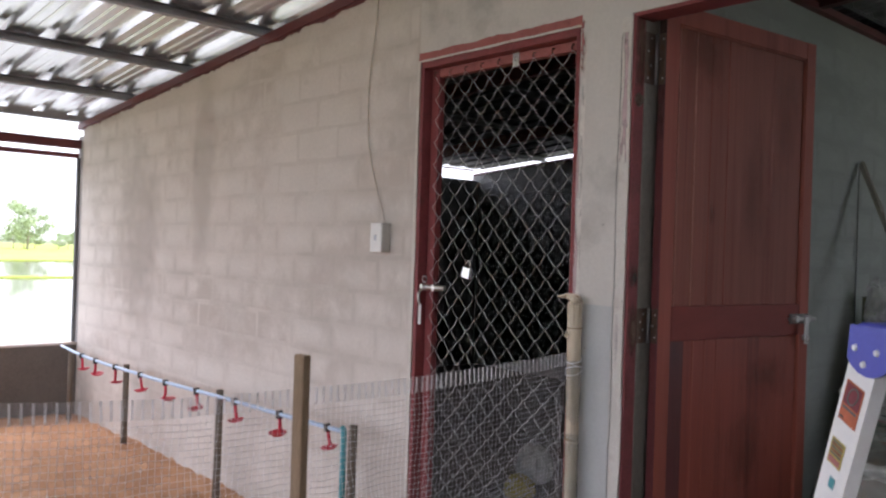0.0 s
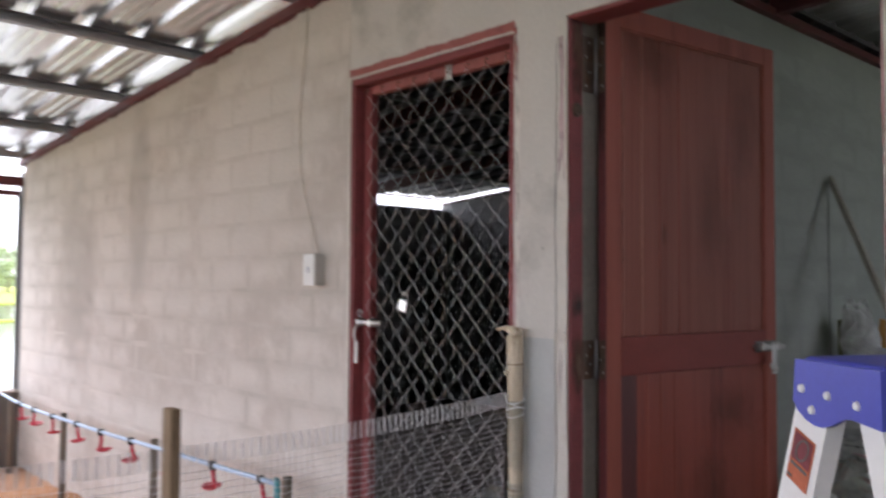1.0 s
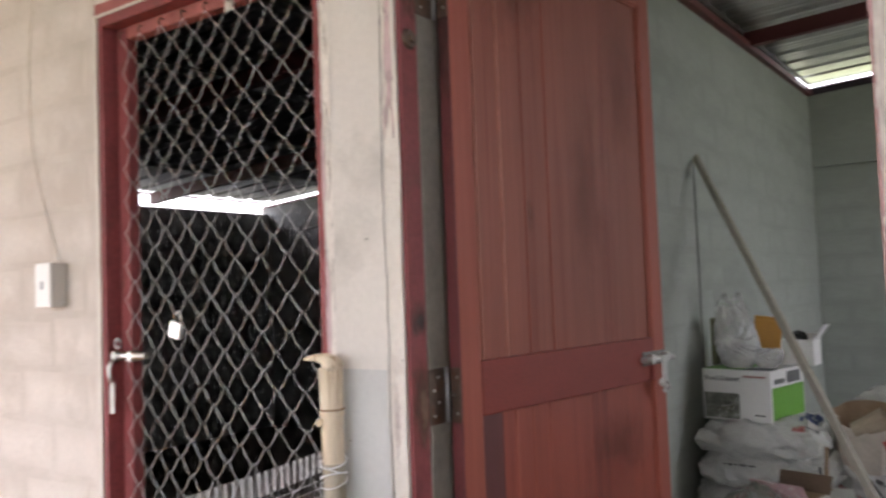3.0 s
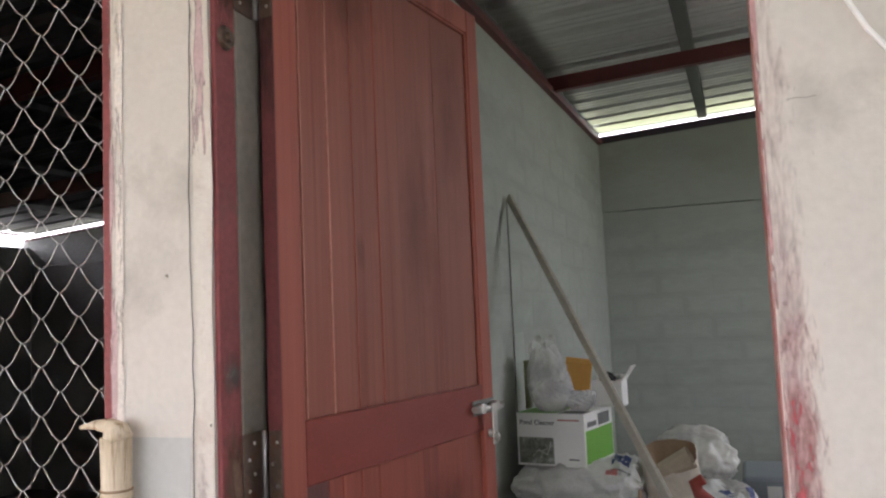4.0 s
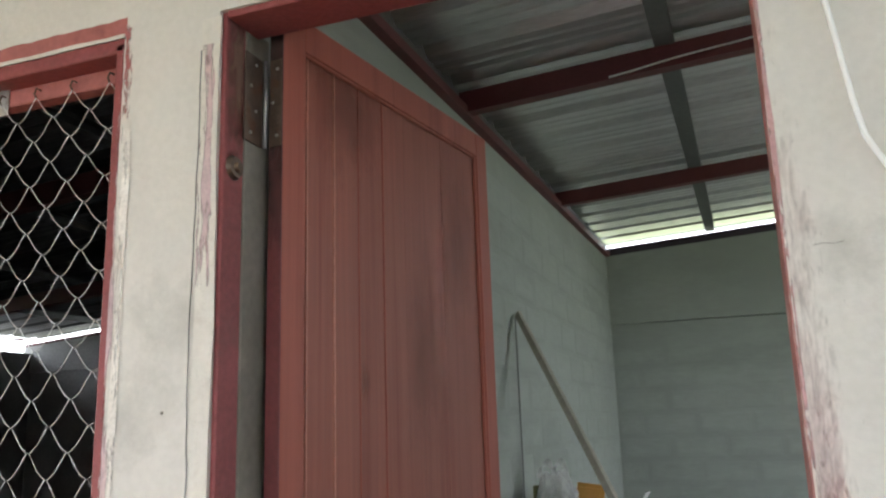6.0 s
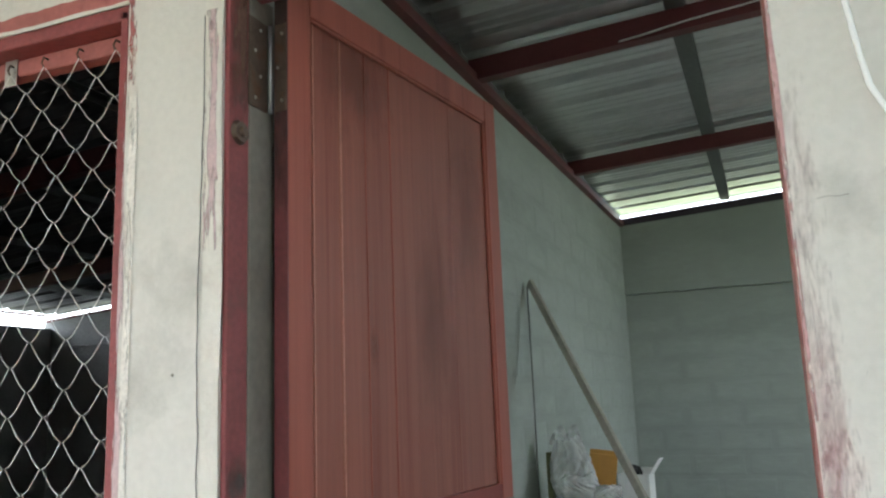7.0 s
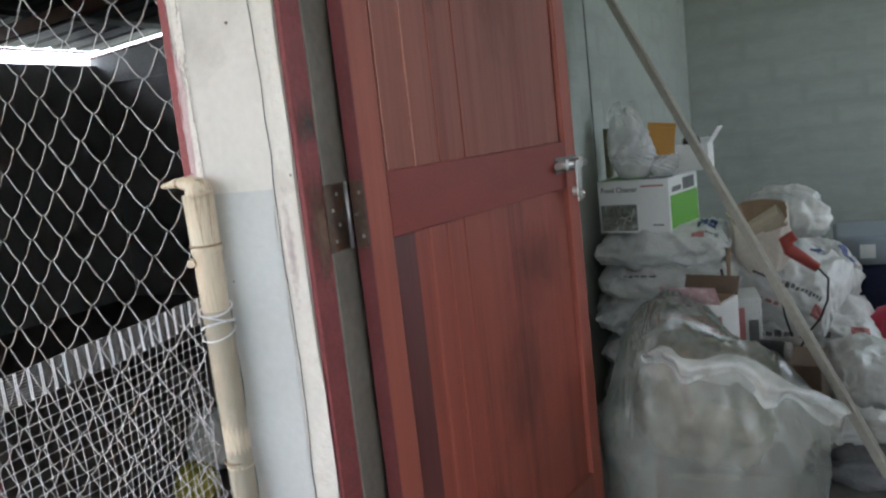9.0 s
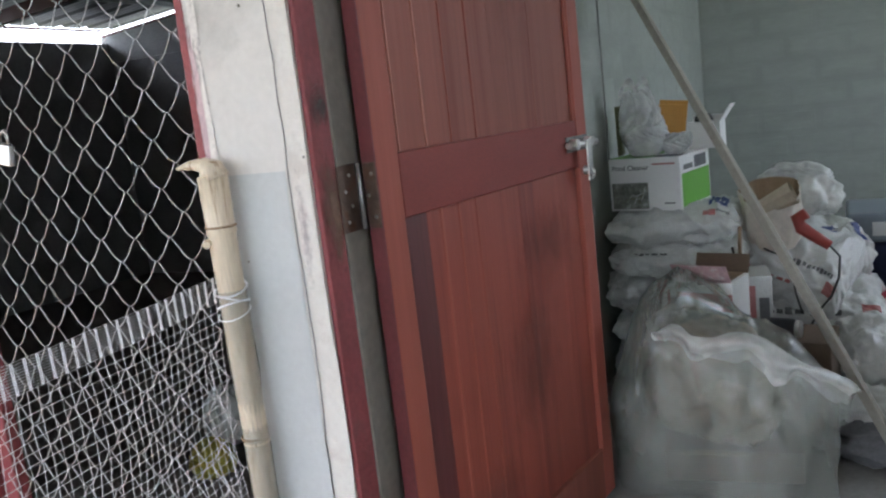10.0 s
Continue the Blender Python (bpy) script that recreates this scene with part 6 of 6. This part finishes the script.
sack("white feed sack standing at the foot of the pile", (-0.655, 4.02, 0.125), (0.34, 0.32, 0.25), (0, 8, 12), 27, SACK)
crumpled("dark_tarpaulin", "dark folded tarpaulin on the floor beside the bag", "tarpaulin", (-0.70, 3.62, 0.035), (0.32, 0.26, 0.10), 41, 0.6, PRINTGREY, rough=2.6)
crumpled("paper_bundle", "grey crumpled paper bundle on the tarpaulin", "bundle", (-0.72, 3.70, 0.095), (0.24, 0.18, 0.11), 43, 0.6, SACKGREY, rough=2.6)

bm = box(bmesh.new(), (0, 0, 0), (0.17, 0.003, 0.06))
bm.transform(pose(0, 0.138, 0.50, -25, 0, 0))
part("flap", bm, DARKCARD, inner, "brown inside of the raised back flap")

# ---- low brown carton with a jar, straps in the gap behind the clear bag ----
low = empty("brown_carton", "plain brown cardboard carton wedged behind the clear bag", "box", at=(-1.045, 3.70, 0.0))
low.rotation_euler = (0, 0, radians(-6))
part("body", box(bmesh.new(), (0, 0, 0), (0.22, 0.20, 0.295), 0.003), DARKCARD, low)
part("tape", box(bmesh.new(), (0.095, -0.0012, 0.18), (0.135, -0.0002, 0.294), 0), PAPER, low, "strip of pale tape")
jar = empty("glass_jar", "small dark glass jar with a steel lid lying on the carton", "jar", at=(-0.955, 3.735, 0.326))
jar.rotation_euler = (0, 0, radians(-12))
bm = bmesh.new()
tube(bm, [(-0.045, 0, 0), (-0.040, 0, 0), (0.025, 0, 0), (0.032, 0, 0), (0.034, 0, 0)], [0.024, 0.030, 0.030, 0.026, 0.022], 18)
part("body", bm, BLACK, jar, "dark shiny glass body")
bm = bmesh.new()
tube(bm, [(0.034, 0, 0), (0.048, 0, 0)], 0.026, 18)
part("lid", bm, CHROME, jar, "bright steel lid")


def strap(label, pts, r, mat):
    o = Vector(pts[0])
    t = empty("strap", label, "strap", at=o)
    bm = bmesh.new()
    tube(bm, [Vector(p) - o for p in pts], r, 6)
    part("band", bm, mat, t)


strap("grey-brown strap hanging between the sacks", [(-1.098, 3.985, 0.60), (-1.098, 3.96, 0.55), (-1.095, 3.93, 0.50), (-1.074, 3.92, 0.45), (-1.05, 3.91, 0.39), (-1.03, 3.90, 0.335)], 0.007, GREYWOOD)
strap("thin black strap hanging between the sacks", [(-1.125, 3.985, 0.53), (-1.11, 3.95, 0.46), (-1.09, 3.93, 0.39), (-1.06, 3.92, 0.34)], 0.005, BLACK)

# ---- bin and bags further in ----
bin_ = empty("storage_bin", "dark blue storage bin with a grey-blue lid", "bin", at=(-0.78, 5.0, 0.0))
part("body", box(bmesh.new(), (0.02, 0.02, 0), (0.68, 0.42, 0.33), 0.02), NAVY, bin_, "dark blue bin body")
part("lid", box(bmesh.new(), (0, 0, 0.33), (0.70, 0.44, 0.455), 0.015), BINLID, bin_, "grey-blue lid")
part("sticker", box(bmesh.new(), (0.10, -0.0015, 0.36), (0.16, -0.0002, 0.42), 0), WHITE, bin_, "white sticker")
crumpled("red_bag", "red plastic bag on the store floor", "bag", (-0.57, 4.44, 0.13), (0.30, 0.26, 0.30), 51, 0.4, PINKBAG, rough=2.4)
crumpled("brown_cloth", "dark brown bundled cloth on the bin side", "cloth", (-0.40, 4.74, 0.20), (0.34, 0.30, 0.44), 61, 0.5, CARD, rough=2.0)
crumpled("yellow_bag", "small yellow bag on the store floor", "bag", (-0.56, 4.25, 0.04), (0.16, 0.14, 0.10), 53, 0.4, YELLOW, rough=2.4)
crumpled("yellow_bag", "yellow sack on the coop floor", "bag", (-2.83, 3.2, -0.04), (0.16, 0.14, 0.15), 55, 0.4, YELLOW, rough=2.4)
crumpled("grey_bag", "grey plastic bag on the coop floor", "bag", (-2.86, 3.35, 0.05), (0.20, 0.15, 0.24), 57, 0.4, SACKGREY, rough=2.4)

# ---- block courses: shallow faces proud of the joints ----


def block_mesh(name, length, height, mat, d=0.0025):
    """A block face 2 to 3 mm proud with worn edges, looking towards -y."""
    i = 0.020
    l, h = length / 2 - 0.004, height / 2 - 0.004
    v = [(-l, 0, -h), (l, 0, -h), (l, 0, h), (-l, 0, h), (-l + i, -d, -h + i), (l - i, -d, -h + i), (l - i, -d, h - i), (-l + i, -d, h - i)]
    f = [(4, 5, 6, 7), (0, 1, 5, 4), (1, 2, 6, 5), (2, 3, 7, 6), (3, 0, 4, 7)]
    me = bpy.data.meshes.new(name)
    me.from_pydata(v, [], f)
    me.materials.append(mat)
    return me


COURSE, LENGTH, LINE0 = 0.154, 0.345, 1.46 - 0.154 * 11


def lay(wall, mat, start, end, place, turn, z_top, proud=0.0025):
    """Courses of blocks over a wall, half a block over in each next course."""
    me = block_mesh("block", LENGTH, COURSE, mat, proud)
    row = 0
    z = LINE0
    rnd = random.Random(7)
    while z < 2.5:
        s = start - (LENGTH / 2 if row % 2 else 0)
        while s < end - 0.01:
            a, b = max(s, start), min(s + LENGTH, end)
            m = (a + b) / 2
            if b - a > 0.05 and z + COURSE < z_top(m) - 0.004:
                ob = new("block", me)
                ob.parent = wall
                x, y = place(m)
                ob.location = (x, y, z + COURSE / 2)
                ob.rotation_euler = (radians(rnd.uniform(-0.25, 0.25)), 0, radians(turn + rnd.uniform(-0.15, 0.15)))
                ob.scale = ((b - a) / LENGTH, 1, 1)
            s += LENGTH
        z += COURSE
        row += 1


lay(LONG_WALL, RENDER, XEND, MX0 - 0.012, lambda s: (s, WY + 0.0025), 0, lambda s: roof_z(s) - 0.05, 0.0014)
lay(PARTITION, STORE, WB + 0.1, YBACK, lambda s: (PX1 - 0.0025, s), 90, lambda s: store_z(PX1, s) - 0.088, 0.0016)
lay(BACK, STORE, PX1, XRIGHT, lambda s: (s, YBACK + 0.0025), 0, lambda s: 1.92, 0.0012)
